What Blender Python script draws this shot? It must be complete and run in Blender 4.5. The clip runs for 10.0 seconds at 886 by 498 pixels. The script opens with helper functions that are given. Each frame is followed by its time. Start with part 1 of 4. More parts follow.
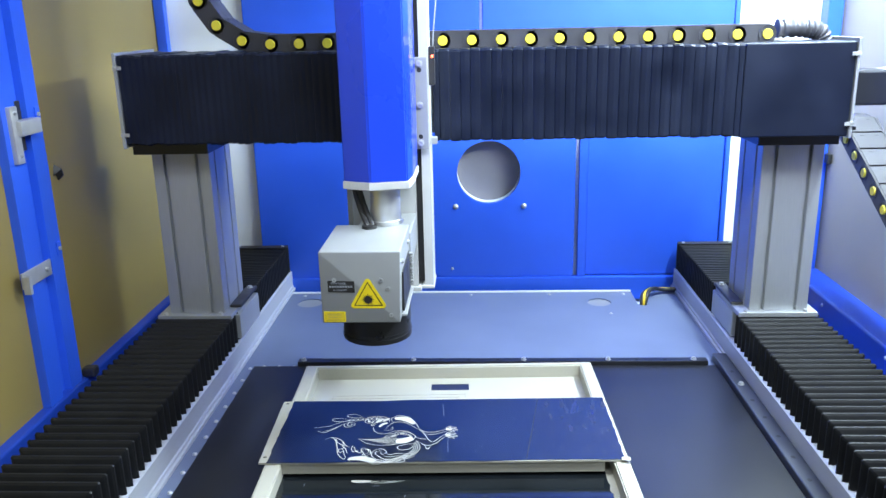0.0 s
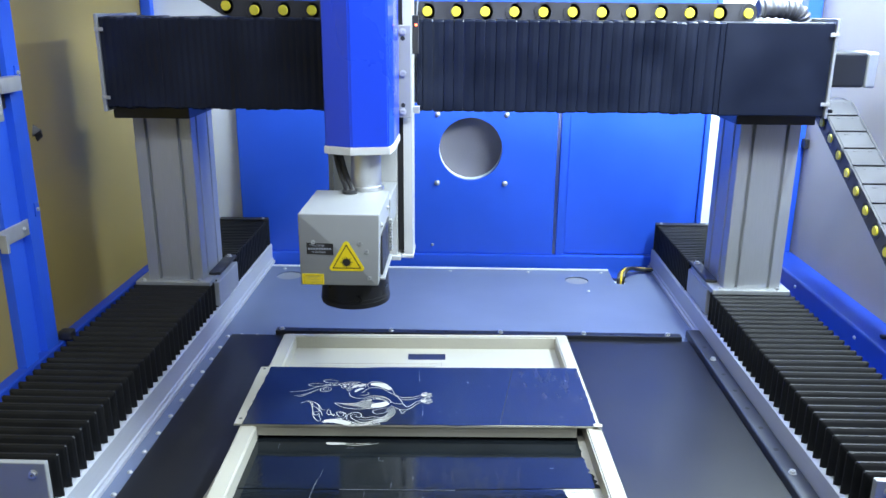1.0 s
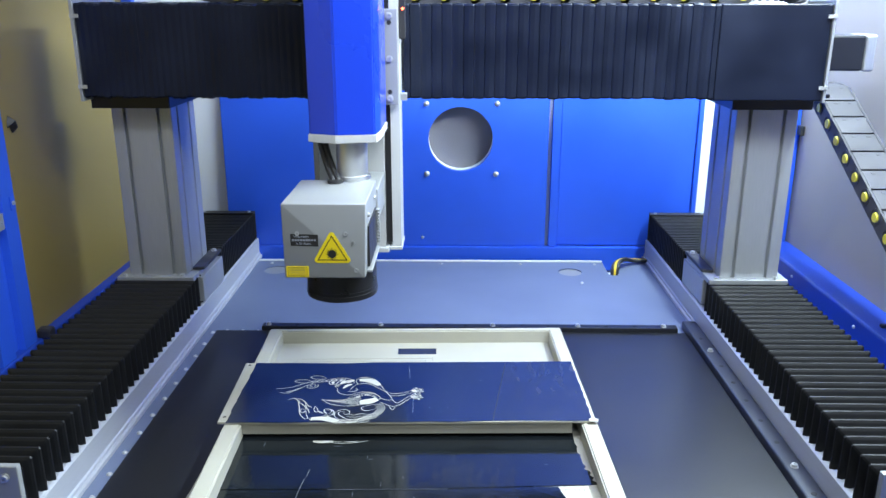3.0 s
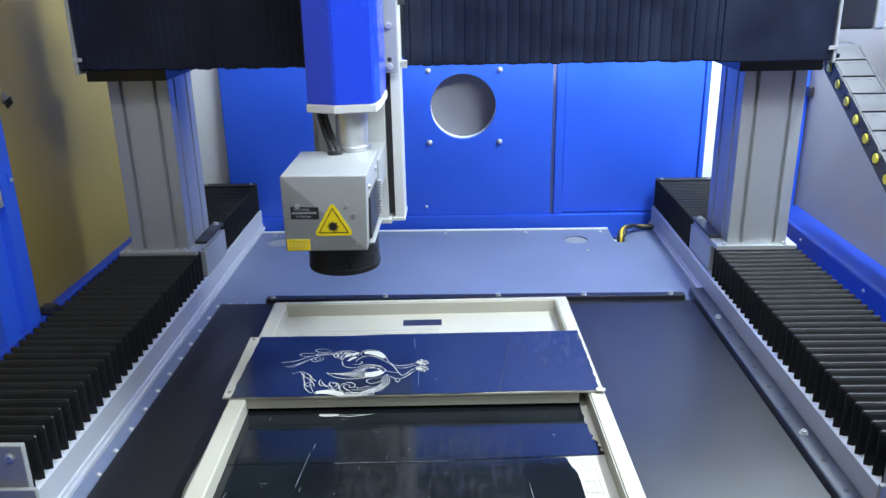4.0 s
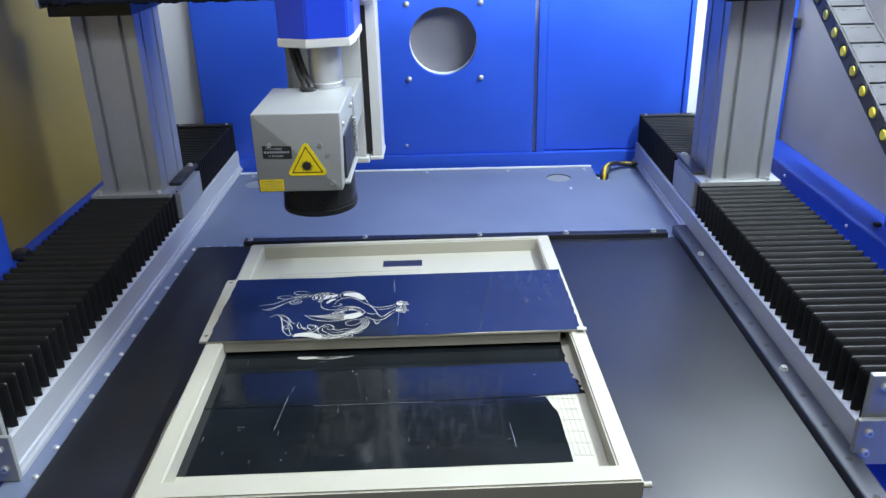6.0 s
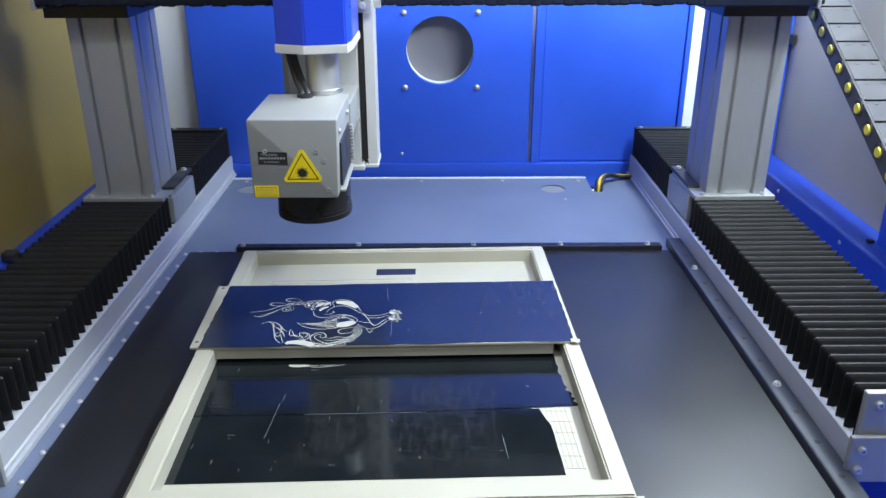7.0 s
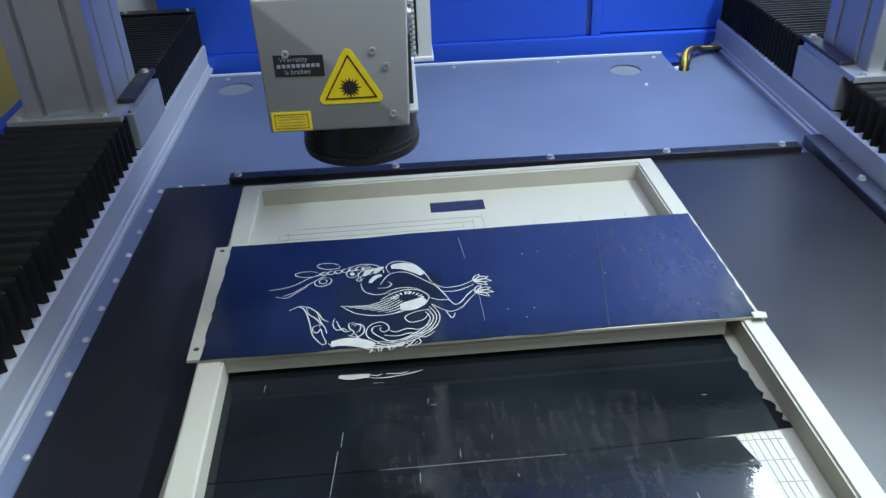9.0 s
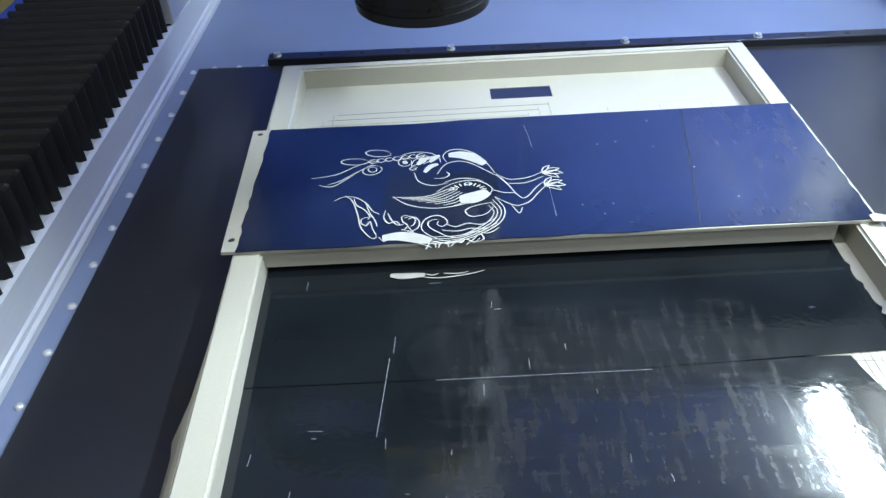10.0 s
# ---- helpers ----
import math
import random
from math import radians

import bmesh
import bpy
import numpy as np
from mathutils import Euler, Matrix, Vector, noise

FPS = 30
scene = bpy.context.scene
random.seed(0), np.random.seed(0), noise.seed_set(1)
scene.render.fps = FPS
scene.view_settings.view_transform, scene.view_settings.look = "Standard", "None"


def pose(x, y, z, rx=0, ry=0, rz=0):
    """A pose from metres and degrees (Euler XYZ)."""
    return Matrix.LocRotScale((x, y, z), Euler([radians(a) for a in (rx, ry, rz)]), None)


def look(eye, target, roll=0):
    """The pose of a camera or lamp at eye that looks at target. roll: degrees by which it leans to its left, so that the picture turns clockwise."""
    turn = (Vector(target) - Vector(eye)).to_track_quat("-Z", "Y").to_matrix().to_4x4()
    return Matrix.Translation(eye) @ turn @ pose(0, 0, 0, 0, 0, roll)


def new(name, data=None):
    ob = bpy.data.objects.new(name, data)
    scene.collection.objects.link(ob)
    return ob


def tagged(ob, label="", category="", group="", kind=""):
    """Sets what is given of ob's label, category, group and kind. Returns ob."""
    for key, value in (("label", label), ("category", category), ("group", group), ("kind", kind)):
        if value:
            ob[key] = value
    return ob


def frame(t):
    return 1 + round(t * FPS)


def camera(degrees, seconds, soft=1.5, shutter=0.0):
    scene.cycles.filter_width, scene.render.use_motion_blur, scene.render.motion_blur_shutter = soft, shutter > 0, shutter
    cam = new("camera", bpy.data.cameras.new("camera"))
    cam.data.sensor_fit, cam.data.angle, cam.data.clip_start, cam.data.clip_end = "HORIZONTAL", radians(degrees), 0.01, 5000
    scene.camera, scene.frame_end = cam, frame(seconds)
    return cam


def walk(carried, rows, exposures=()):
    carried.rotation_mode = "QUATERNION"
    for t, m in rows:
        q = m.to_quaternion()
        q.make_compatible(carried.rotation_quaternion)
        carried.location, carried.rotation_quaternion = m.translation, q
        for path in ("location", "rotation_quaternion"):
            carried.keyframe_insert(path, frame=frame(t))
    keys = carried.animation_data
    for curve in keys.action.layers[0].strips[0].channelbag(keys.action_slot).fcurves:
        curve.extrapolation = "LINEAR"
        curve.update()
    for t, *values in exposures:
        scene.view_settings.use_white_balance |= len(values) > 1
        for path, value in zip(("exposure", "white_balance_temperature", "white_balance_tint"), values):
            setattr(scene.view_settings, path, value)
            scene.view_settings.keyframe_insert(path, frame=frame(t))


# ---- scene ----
from mathutils import geometry as mathutils_geometry

cam = camera(58.0, 10.0)
PATH = [
    (0, (0.029, -1.327, 0.648), (-0.064, 0.592, 0.092), -1.3),
    (0.5, (0.03, -1.353, 0.624), (-0.046, 0.566, 0.067), -0.6),
    (1, (0.034, -1.345, 0.619), (-0.014, 0.568, 0.037), 0.4),
    (1.5, (0.04, -1.332, 0.614), (-0.001, 0.58, 0.03), 0.3),
    (2, (0.049, -1.318, 0.609), (0.016, 0.594, 0.022), 0.2),
    (2.5, (0.043, -1.317, 0.606), (0.018, 0.594, 0.015), 0.2),
    (3.8, (0.034, -1.296, 0.597), (-0.011, 0.605, -0.022), -0.7),
    (4, (0.041, -1.294, 0.6), (-0.003, 0.59, -0.069), -1.1),
    (4.5, (0.052, -1.285, 0.597), (0.014, 0.588, -0.104), -1.5),
    (5, (0.06, -1.276, 0.594), (0.036, 0.571, -0.173), -1.6),
    (5.5, (0.054, -1.275, 0.592), (0.034, 0.551, -0.223), -1.8),
    (7, (0.046, -1.268, 0.59), (0.057, 0.569, -0.199), -0.1),
    (7.5, (0.039, -1.265, 0.592), (0.045, 0.567, -0.211), -0.2),
    (7.7, (0.046, -1.248, 0.588), (0.05, 0.576, -0.233), -0.6),
    (7.8, (0.046, -1.215, 0.583), (0.057, 0.584, -0.291), -1.3),
    (7.9, (0.037, -1.154, 0.565), (0.043, 0.586, -0.423), -2.0),
    (8, (0.02, -1.089, 0.569), (0.009, 0.615, -0.479), -2.1),
    (8.2, (0.005, -1.048, 0.572), (-0.004, 0.669, -0.453), -2.4),
    (8.5, (-0.042, -0.973, 0.549), (-0.038, 0.741, -0.48), -2.8),
    (9, (-0.08, -0.888, 0.502), (-0.014, 0.797, -0.573), -2.2),
    (9.5, (-0.098, -0.85, 0.459), (-0.098, 0.748, -0.744), -2.0),
    (10, (-0.102, -0.823, 0.435), (-0.139, 0.738, -0.816), -2.9),
]
walk(cam, [(t, look(eye, target, roll)) for t, eye, target, roll in PATH],
     [(0.0, 0.58, 6150, 8), (0.5, 0.50, 6150, 8), (2.5, 0.45, 6150, 8), (4.5, 0.27, 6450, 10), (5.5, 0.16, 6550, 10), (7.5, 0.13, 6550, 10), (8.0, -0.05, 6300, 9), (8.5, -0.13, 6150, 8),
      (9.0, -0.09, 6200, 8), (9.5, 0.28, 6250, 8), (10.0, 0.38, 6250, 8)])

# ---- light ----
world = bpy.data.worlds.new("room_air")
world.use_nodes = True
world.node_tree.nodes["Background"].inputs[0].default_value = (0.80, 0.88, 1.0, 1)
world.node_tree.nodes["Background"].inputs[1].default_value = 0.05
scene.world = world


def area_lamp(name, eye, target, sx, sy, watts, colour):
    data = bpy.data.lights.new(name, "AREA")
    data.shape, data.size, data.size_y, data.energy, data.color = "RECTANGLE", sx, sy, watts, colour
    ob = new(name, data)
    ob.matrix_world = look(eye, target)
    return ob


# LED strips under the roof of the enclosure, along its right side and its front, and an unseen fill lamp added in the
# room outside
area_lamp("led_strip_light", (0.78, -0.03, 1.125), (0.22, -0.05, 0.0), 0.98, 0.05, 36.0, (0.82, 0.95, 1.0))
area_lamp("front_fill_light", (0.5, -2.0, 2.35), (0.1, -0.6, 0.0), 1.6, 0.9, 30.0, (0.90, 0.95, 1.0))
area_lamp("front_led_light", (0.25, -0.57, 1.13), (0.10, 0.06, 0.1), 0.7, 0.05, 9.0, (0.86, 0.92, 1.0))

# ---- materials ----


def material(name, colour, rough=0.5, metal=0.0, vary=0.12, scale=18.0, bump=0.0, bump_scale=120.0, stretch=(1, 1, 1), coat=0.0,
             rough_vary=0.1, random_vary=0.0, fine=0.0, specular=0.5):
    m = bpy.data.materials.new(name)
    m.use_nodes = True
    nt, n, lk = m.node_tree, m.node_tree.nodes, m.node_tree.links
    p = n["Principled BSDF"]
    p.inputs["Metallic"].default_value = metal
    p.inputs["Coat Weight"].default_value = coat
    p.inputs["Specular IOR Level"].default_value = specular
    p.inputs["Coat Roughness"].default_value = 0.06
    geo = n.new("ShaderNodeNewGeometry")
    mp = n.new("ShaderNodeMapping")
    mp.inputs["Scale"].default_value = stretch
    lk.new(geo.outputs["Position"], mp.inputs["Vector"])
    big = n.new("ShaderNodeTexNoise")
    big.inputs["Scale"].default_value, big.inputs["Detail"].default_value = scale, 5
    small = n.new("ShaderNodeTexNoise")
    small.inputs["Scale"].default_value, small.inputs["Detail"].default_value = bump_scale, 4
    lk.new(mp.outputs[0], big.inputs["Vector"])
    lk.new(mp.outputs[0], small.inputs["Vector"])
    ramp = n.new("ShaderNodeMapRange")
    ramp.inputs["From Min"].default_value, ramp.inputs["From Max"].default_value = 0.3, 0.7
    ramp.inputs["To Min"].default_value, ramp.inputs["To Max"].default_value = 1 - vary, 1 + vary
    lk.new(big.outputs["Fac"], ramp.inputs["Value"])
    last = ramp.outputs[0]
    if fine:
        r2 = n.new("ShaderNodeMapRange")
        r2.inputs["From Min"].default_value, r2.inputs["From Max"].default_value = 0.3, 0.7
        r2.inputs["To Min"].default_value, r2.inputs["To Max"].default_value = 1 - fine, 1 + fine
        lk.new(small.outputs["Fac"], r2.inputs["Value"])
        mul = n.new("ShaderNodeMath")
        mul.operation = "MULTIPLY"
        lk.new(last, mul.inputs[0]), lk.new(r2.outputs[0], mul.inputs[1])
        last = mul.outputs[0]
    if random_vary:
        info = n.new("ShaderNodeObjectInfo")
        r3 = n.new("ShaderNodeMapRange")
        r3.inputs["To Min"].default_value, r3.inputs["To Max"].default_value = 1 - random_vary, 1 + random_vary
        lk.new(info.outputs["Random"], r3.inputs["Value"])
        mul = n.new("ShaderNodeMath")
        mul.operation = "MULTIPLY"
        lk.new(last, mul.inputs[0]), lk.new(r3.outputs[0], mul.inputs[1])
        last = mul.outputs[0]
    mix = n.new("ShaderNodeVectorMath")
    mix.operation = "SCALE"
    mix.inputs[0].default_value = colour
    lk.new(last, mix.inputs["Scale"])
    lk.new(mix.outputs[0], p.inputs["Base Color"])
    rr = n.new("ShaderNodeMapRange")
    rr.inputs["From Min"].default_value, rr.inputs["From Max"].default_value = 0.3, 0.7
    rr.inputs["To Min"].default_value, rr.inputs["To Max"].default_value = max(0.02, rough - rough_vary), min(1, rough + rough_vary)
    lk.new(small.outputs["Fac"] if fine else big.outputs["Fac"], rr.inputs["Value"])
    lk.new(rr.outputs[0], p.inputs["Roughness"])
    if bump:
        b = n.new("ShaderNodeBump")
        b.inputs["Strength"].default_value, b.inputs["Distance"].default_value = 1.0, bump
        lk.new(small.outputs["Fac"], b.inputs["Height"])
        lk.new(b.outputs[0], p.inputs["Normal"])
    return m


BLUE = material("blue_powder_coat", (0.028, 0.105, 0.66), 0.40, 0, 0.10, 4, 0.00006, 700, coat=0.15)
BLUE_DEEP = material("blue_gloss_cover", (0.012, 0.045, 0.50), 0.30, 0, 0.08, 5, 0.00004, 600, coat=0.4)
# blue paint for the sills, with their shade put into a darker colour
BLUE_SILL = material("shaded_blue_paint", (0.012, 0.048, 0.36), 0.45, 0, 0.10, 5, 0.00005, 600)
WHITE = material("white_paint", (0.80, 0.83, 0.86), 0.55, 0, 0.06, 3, 0.00008, 500)
GREY_WALL = material("grey_side_panel", (0.40, 0.365, 0.31), 0.5, 0, 0.10, 2.2, 0.00008, 400)
YELLOW = material("ochre_side_panel", (0.245, 0.184, 0.052), 0.45, 0, 0.12, 2.5, 0.00008, 400)
# grey bed; the blue wall's reflection is partly put into the base colour
BED = material("bed_grey_blue_reflection", (0.138, 0.168, 0.255), 0.44, 0.05, 0.08, 6, 0.00005, 900, fine=0.04)
ALU = material("anodised_aluminium", (0.43, 0.445, 0.455), 0.42, 0.60, 0.10, 7, 0.00004, 500, stretch=(1, 1, 0.06), fine=0.06)
ALU_Y = material("brushed_aluminium_rail", (0.46, 0.48, 0.52), 0.50, 0.25, 0.10, 7, 0.00004, 500, stretch=(1, 0.06, 1), fine=0.06)
LIGHT_GREY = material("light_grey_anodising", (0.52, 0.53, 0.53), 0.45, 0.1, 0.05, 8, 0.00004, 500, stretch=(1, 1, 0.06), fine=0.03)
TUBE = material("satin_steel_tube", (0.58, 0.59, 0.60), 0.36, 0.9, 0.05, 20)
SILVER = material("silver_paint", (0.300, 0.310, 0.310), 0.45, 0.25, 0.05, 8, 0.00004, 900, fine=0.03)
STEEL = material("bright_steel", (0.50, 0.51, 0.52), 0.40, 0.55, 0.08, 60)
BLACK = material("black_steel_plate", (0.0110, 0.0118, 0.0155), 0.36, 0, 0.30, 5, 0.00005, 300, rough_vary=0.06, specular=0.45)
RUBBER = material("black_bellows_fabric", (0.0080, 0.0084, 0.0096), 0.46, 0, 0.18, 25, 0.00012, 900, rough_vary=0.04, specular=0.22)
# black fabric, its blue tint is haze put into the base colour
BEAM_RUBBER = material("black_bellows_fabric_blue_haze", (0.0050, 0.0080, 0.0210), 0.42, 0, 0.3, 12, 0.0001, 500, specular=0.32)
PLASTIC = material("black_plastic", (0.02, 0.02, 0.022), 0.45, 0, 0.15, 30, 0.00005, 800)
CHAIN = material("dark_grey_nylon", (0.042, 0.042, 0.05), 0.5, 0, 0.15, 30, 0.00005, 700, random_vary=0.15)
CAPS = material("yellow_plastic", (0.72, 0.62, 0.05), 0.45, 0, 0.06, 30, random_vary=0.1)
BAR = material("blackened_bar_steel", (0.040, 0.044, 0.060), 0.40, 0.2, 0.25, 14, 0.00005, 400, rough_vary=0.08)
CREAM = material("cream_enamel", (0.385, 0.372, 0.308), 0.55, 0, 0.05, 6, 0.00006, 500, fine=0.03, specular=0.3)
NAVY = material("navy_film", (0.008, 0.013, 0.035), 0.17, 0, 0.35, 7, 0.00003, 160, coat=0.08, rough_vary=0.09, specular=0.36)
FILM = material("black_film", (0.007, 0.009, 0.011), 0.075, 0, 0.3, 9, 0.00006, 170, rough_vary=0.03, specular=0.42)


def wiped(m, x0, x1, y0, y1, grey, strength, stretch, soft=0.03):
    """Dried wipe marks inside a patch of the sheet: paler, duller streaks."""
    n, lk = m.node_tree.nodes, m.node_tree.links
    p = n["Principled BSDF"]
    geo = n.new("ShaderNodeNewGeometry")
    mp = n.new("ShaderNodeMapping")
    mp.inputs["Scale"].default_value, mp.inputs["Rotation"].default_value = stretch, (0, 0, 0.05)
    lk.new(geo.outputs["Position"], mp.inputs["Vector"])
    tex = n.new("ShaderNodeTexNoise")
    tex.inputs["Scale"].default_value, tex.inputs["Detail"].default_value, tex.inputs["Roughness"].default_value = 1.0, 6, 0.6
    lk.new(mp.outputs[0], tex.inputs["Vector"])
    last = n.new("ShaderNodeMapRange")
    last.inputs["From Min"].default_value, last.inputs["From Max"].default_value = 0.46, 0.74
    lk.new(tex.outputs["Fac"], last.inputs["Value"])
    sep = n.new("ShaderNodeSeparateXYZ")
    lk.new(geo.outputs["Position"], sep.inputs[0])
    out = last.outputs[0]
    for axis, a, b in ((0, x0, x0 + soft), (0, x1, x1 - soft * 0.4), (1, y0, y0 + soft), (1, y1, y1 - soft)):
        r = n.new("ShaderNodeMapRange")
        r.inputs["From Min"].default_value, r.inputs["From Max"].default_value = a, b
        lk.new(sep.outputs[axis], r.inputs["Value"])
        mul = n.new("ShaderNodeMath")
        mul.operation = "MULTIPLY"
        lk.new(out, mul.inputs[0]), lk.new(r.outputs[0], mul.inputs[1])
        out = mul.outputs[0]
    scale = n.new("ShaderNodeMath")
    scale.operation = "MULTIPLY"
    scale.inputs[1].default_value = strength
    lk.new(out, scale.inputs[0])
    mix = n.new("ShaderNodeMix")
    mix.data_type = "RGBA"
    mix.inputs[7].default_value = (*grey, 1)
    old = p.inputs["Base Color"].links[0].from_socket
    lk.new(scale.outputs[0], mix.inputs[0]), lk.new(old, mix.inputs[6]), lk.new(mix.outputs[2], p.inputs["Base Color"])
    add = n.new("ShaderNodeMath")
    add.operation = "MULTIPLY_ADD"
    add.inputs[1].default_value = 0.35
    lk.new(scale.outputs[0], add.inputs[0]), lk.new(p.inputs["Roughness"].links[0].from_socket, add.inputs[2])
    lk.new(add.outputs[0], p.inputs["Roughness"])


wiped(FILM, -0.125, 0.122, -0.548, -0.368, (0.040, 0.037, 0.036), 0.34, (150, 26, 1), 0.012)
wiped(FILM, -0.135, 0.112, -0.552, -0.366, (0.034, 0.032, 0.032), 0.24, (24, 170, 1), 0.010)
wiped(NAVY, 0.10, 0.24, -0.33, -0.12, (0.04, 0.038, 0.06), 0.40, (70, 22, 1))
SLOT_BLUE = material("dark_blue_sheet", (0.006, 0.012, 0.050), 0.6, 0, 0.1, 40)
ENGRAVED = material("engraved_cream", (0.37, 0.365, 0.33), 0.7, 0, 0.08, 150)
PENCIL = material("pencil_grey", (0.15, 0.15, 0.14), 0.7, 0, 0.2, 80)
LENS = material("black_anodised_lens", (0.012, 0.012, 0.014), 0.32, 0.1, 0.15, 40)
SIGN_YELLOW = material("sign_yellow", (0.80, 0.62, 0.01), 0.4, 0, 0.04, 40)
SIGN_BLACK = material("sign_black", (0.015, 0.014, 0.013), 0.5, 0, 0.1, 60)
LABEL_GREY = material("label_print_grey", (0.30, 0.32, 0.36), 0.5, 0, 0.1, 60)
HOLE_GREY = material("grey_filter_cloth", (0.21, 0.20, 0.215), 0.85, 0, 0.12, 9, 0.0006, 300)
DARK = material("hole_shade", (0.01, 0.01, 0.012), 0.6, 0, 0.2, 20)
CABLE_YELLOW = material("yellow_cable", (0.70, 0.50, 0.02), 0.45, 0, 0.1, 60)
ROOM = material("room_wall_paint", (0.62, 0.62, 0.60), 0.8, 0, 0.06, 1.5)
ROOM_FLOOR = material("room_floor_concrete", (0.30, 0.30, 0.30), 0.6, 0, 0.15, 1.5)
led = bpy.data.materials.new("red_led")
led.use_nodes = True
led.node_tree.nodes["Principled BSDF"].inputs["Base Color"].default_value = (0.8, 0.05, 0.02, 1)
led.node_tree.nodes["Principled BSDF"].inputs["Emission Color"].default_value = (1, 0.12, 0.04, 1)
led.node_tree.nodes["Principled BSDF"].inputs["Emission Strength"].default_value = 6

# ---- mesh helpers ----
PLACE = {}


def box(bm, x0, x1, y0, y1, z0, z1, bevel=0.0, seg=2):
    m = Matrix.LocRotScale(((x0 + x1) / 2, (y0 + y1) / 2, (z0 + z1) / 2), None, (x1 - x0, y1 - y0, z1 - z0))
    vs = bmesh.ops.create_cube(bm, size=1, matrix=m)["verts"]
    if bevel:
        es = list({e for v in vs for e in v.link_edges})
        bmesh.ops.bevel(bm, geom=es, offset=bevel, segments=seg, affect="EDGES", profile=0.5)


def cyl(bm, m, r, h, n=24, r2=None):
    bmesh.ops.create_cone(bm, cap_ends=True, segments=n, radius1=r, radius2=r if r2 is None else r2, depth=h, matrix=m)


def prism(bm, outline, z0, z1, m=None, holes=()):
    """A plate with an outline in x and y and holes through it."""
    rings = [list(outline), *[list(h) for h in holes]]
    flat = [p for ring in rings for p in ring]
    tris = mathutils_geometry.tessellate_polygon([[Vector((x, y, 0)) for x, y in ring] for ring in rings])
    m = m or Matrix()
    lo = [bm.verts.new(m @ Vector((x, y, z0))) for x, y in flat]
    hi = [bm.verts.new(m @ Vector((x, y, z1))) for x, y in flat]
    for a, b, c in tris:
        bm.faces.new((hi[a], hi[b], hi[c]))
        bm.faces.new((lo[c], lo[b], lo[a]))
    at = 0
    for ring in rings:
        k = len(ring)
        for i in range(k):
            a, b = at + i, at + (i + 1) % k
            bm.faces.new((lo[a], lo[b], hi[b], hi[a]))
        at += k
    bmesh.ops.recalc_face_normals(bm, faces=bm.faces[:])


def ring_points(x, y, r, n=40):
    return [(x + r * math.cos(2 * math.pi * i / n), y + r * math.sin(2 * math.pi * i / n)) for i in range(n)]


def tube(bm, points, r, n=10):
    """A round cable through points, smoothed."""
    pts = smooth_line(points, 8)
    rings = []
    for i, p in enumerate(pts):
        d = (pts[min(i + 1, len(pts) - 1)] - pts[max(i - 1, 0)]).normalized()
        side = d.cross(Vector((0.31, 0.52, 0.79))).normalized()
        up = d.cross(side)
        rings.append([bm.verts.new(p + r * (math.cos(2 * math.pi * k / n) * side + math.sin(2 * math.pi * k / n) * up)) for k in range(n)])
    for a, b in zip(rings, rings[1:]):
        for k in range(n):
            bm.faces.new((a[k], a[(k + 1) % n], b[(k + 1) % n], b[k]))
    bm.faces.new(rings[0][::-1]), bm.faces.new(rings[-1])


def smooth_line(points, steps):
    pts = [Vector(p) for p in points]
    out = []
    for i in range(len(pts) - 1):
        p0, p1, p2, p3 = pts[max(i - 1, 0)], pts[i], pts[i + 1], pts[min(i + 2, len(pts) - 1)]
        for s in range(steps):
            t = s / steps
            out.append(0.5 * (2 * p1 + (p2 - p0) * t + (2 * p0 - 5 * p1 + 4 * p2 - p3) * t * t + (3 * p1 - p0 - 3 * p2 + p3) * t**3))
    return out + [pts[-1]]


def finish(name, bm, mat, smooth=False):
    me = bpy.data.meshes.new(name)
    lo = Vector([min(v.co[i] for v in bm.verts) for i in range(3)])
    hi = Vector([max(v.co[i] for v in bm.verts) for i in range(3)])
    mid = (lo + hi) / 2
    bmesh.ops.translate(bm, verts=bm.verts, vec=-mid)
    for f in bm.faces:
        f.smooth = smooth
    bm.to_mesh(me)
    bm.free()
    me.materials.append(mat)
    if smooth:
        me.set_sharp_from_angle(angle=radians(35))
    ob = new(name, me)
    ob.location = mid
    PLACE[ob] = mid
    return ob


def part(name, bm, mat, parent, label="", smooth=False):
    ob = finish(name, bm, mat, smooth)
    ob.parent = parent
    ob.matrix_parent_inverse = Matrix.Translation(-PLACE[parent])
    return tagged(ob, label)


def piece(name, me, at, parent, turn=None):
    """A part on shared mesh data, at a place in the world."""
    ob = new(name, me)
    ob.matrix_basis = Matrix.Translation(at) @ (turn or Matrix())
    ob.parent = parent
    ob.matrix_parent_inverse = Matrix.Translation(-PLACE[parent])
    PLACE[ob] = Vector(at)
    return ob


def thing(name, at, label, category, group="", kind=""):
    ob = new(name)
    ob.empty_display_size = 0.05
    ob.location = at
    PLACE[ob] = Vector(at)
    return tagged(ob, label, category, group, kind)


def single(name, bm, mat, label, category, group="", kind="", smooth=False):
    return tagged(finish(name, bm, mat, smooth), label, category, group, kind)


def shared(name, bm, mat, smooth=False):
    me = bpy.data.meshes.new(name)
    for f in bm.faces:
        f.smooth = smooth
    bm.to_mesh(me)
    bm.free()
    me.materials.append(mat)
    if smooth:
        me.set_sharp_from_angle(angle=radians(40))
    return me


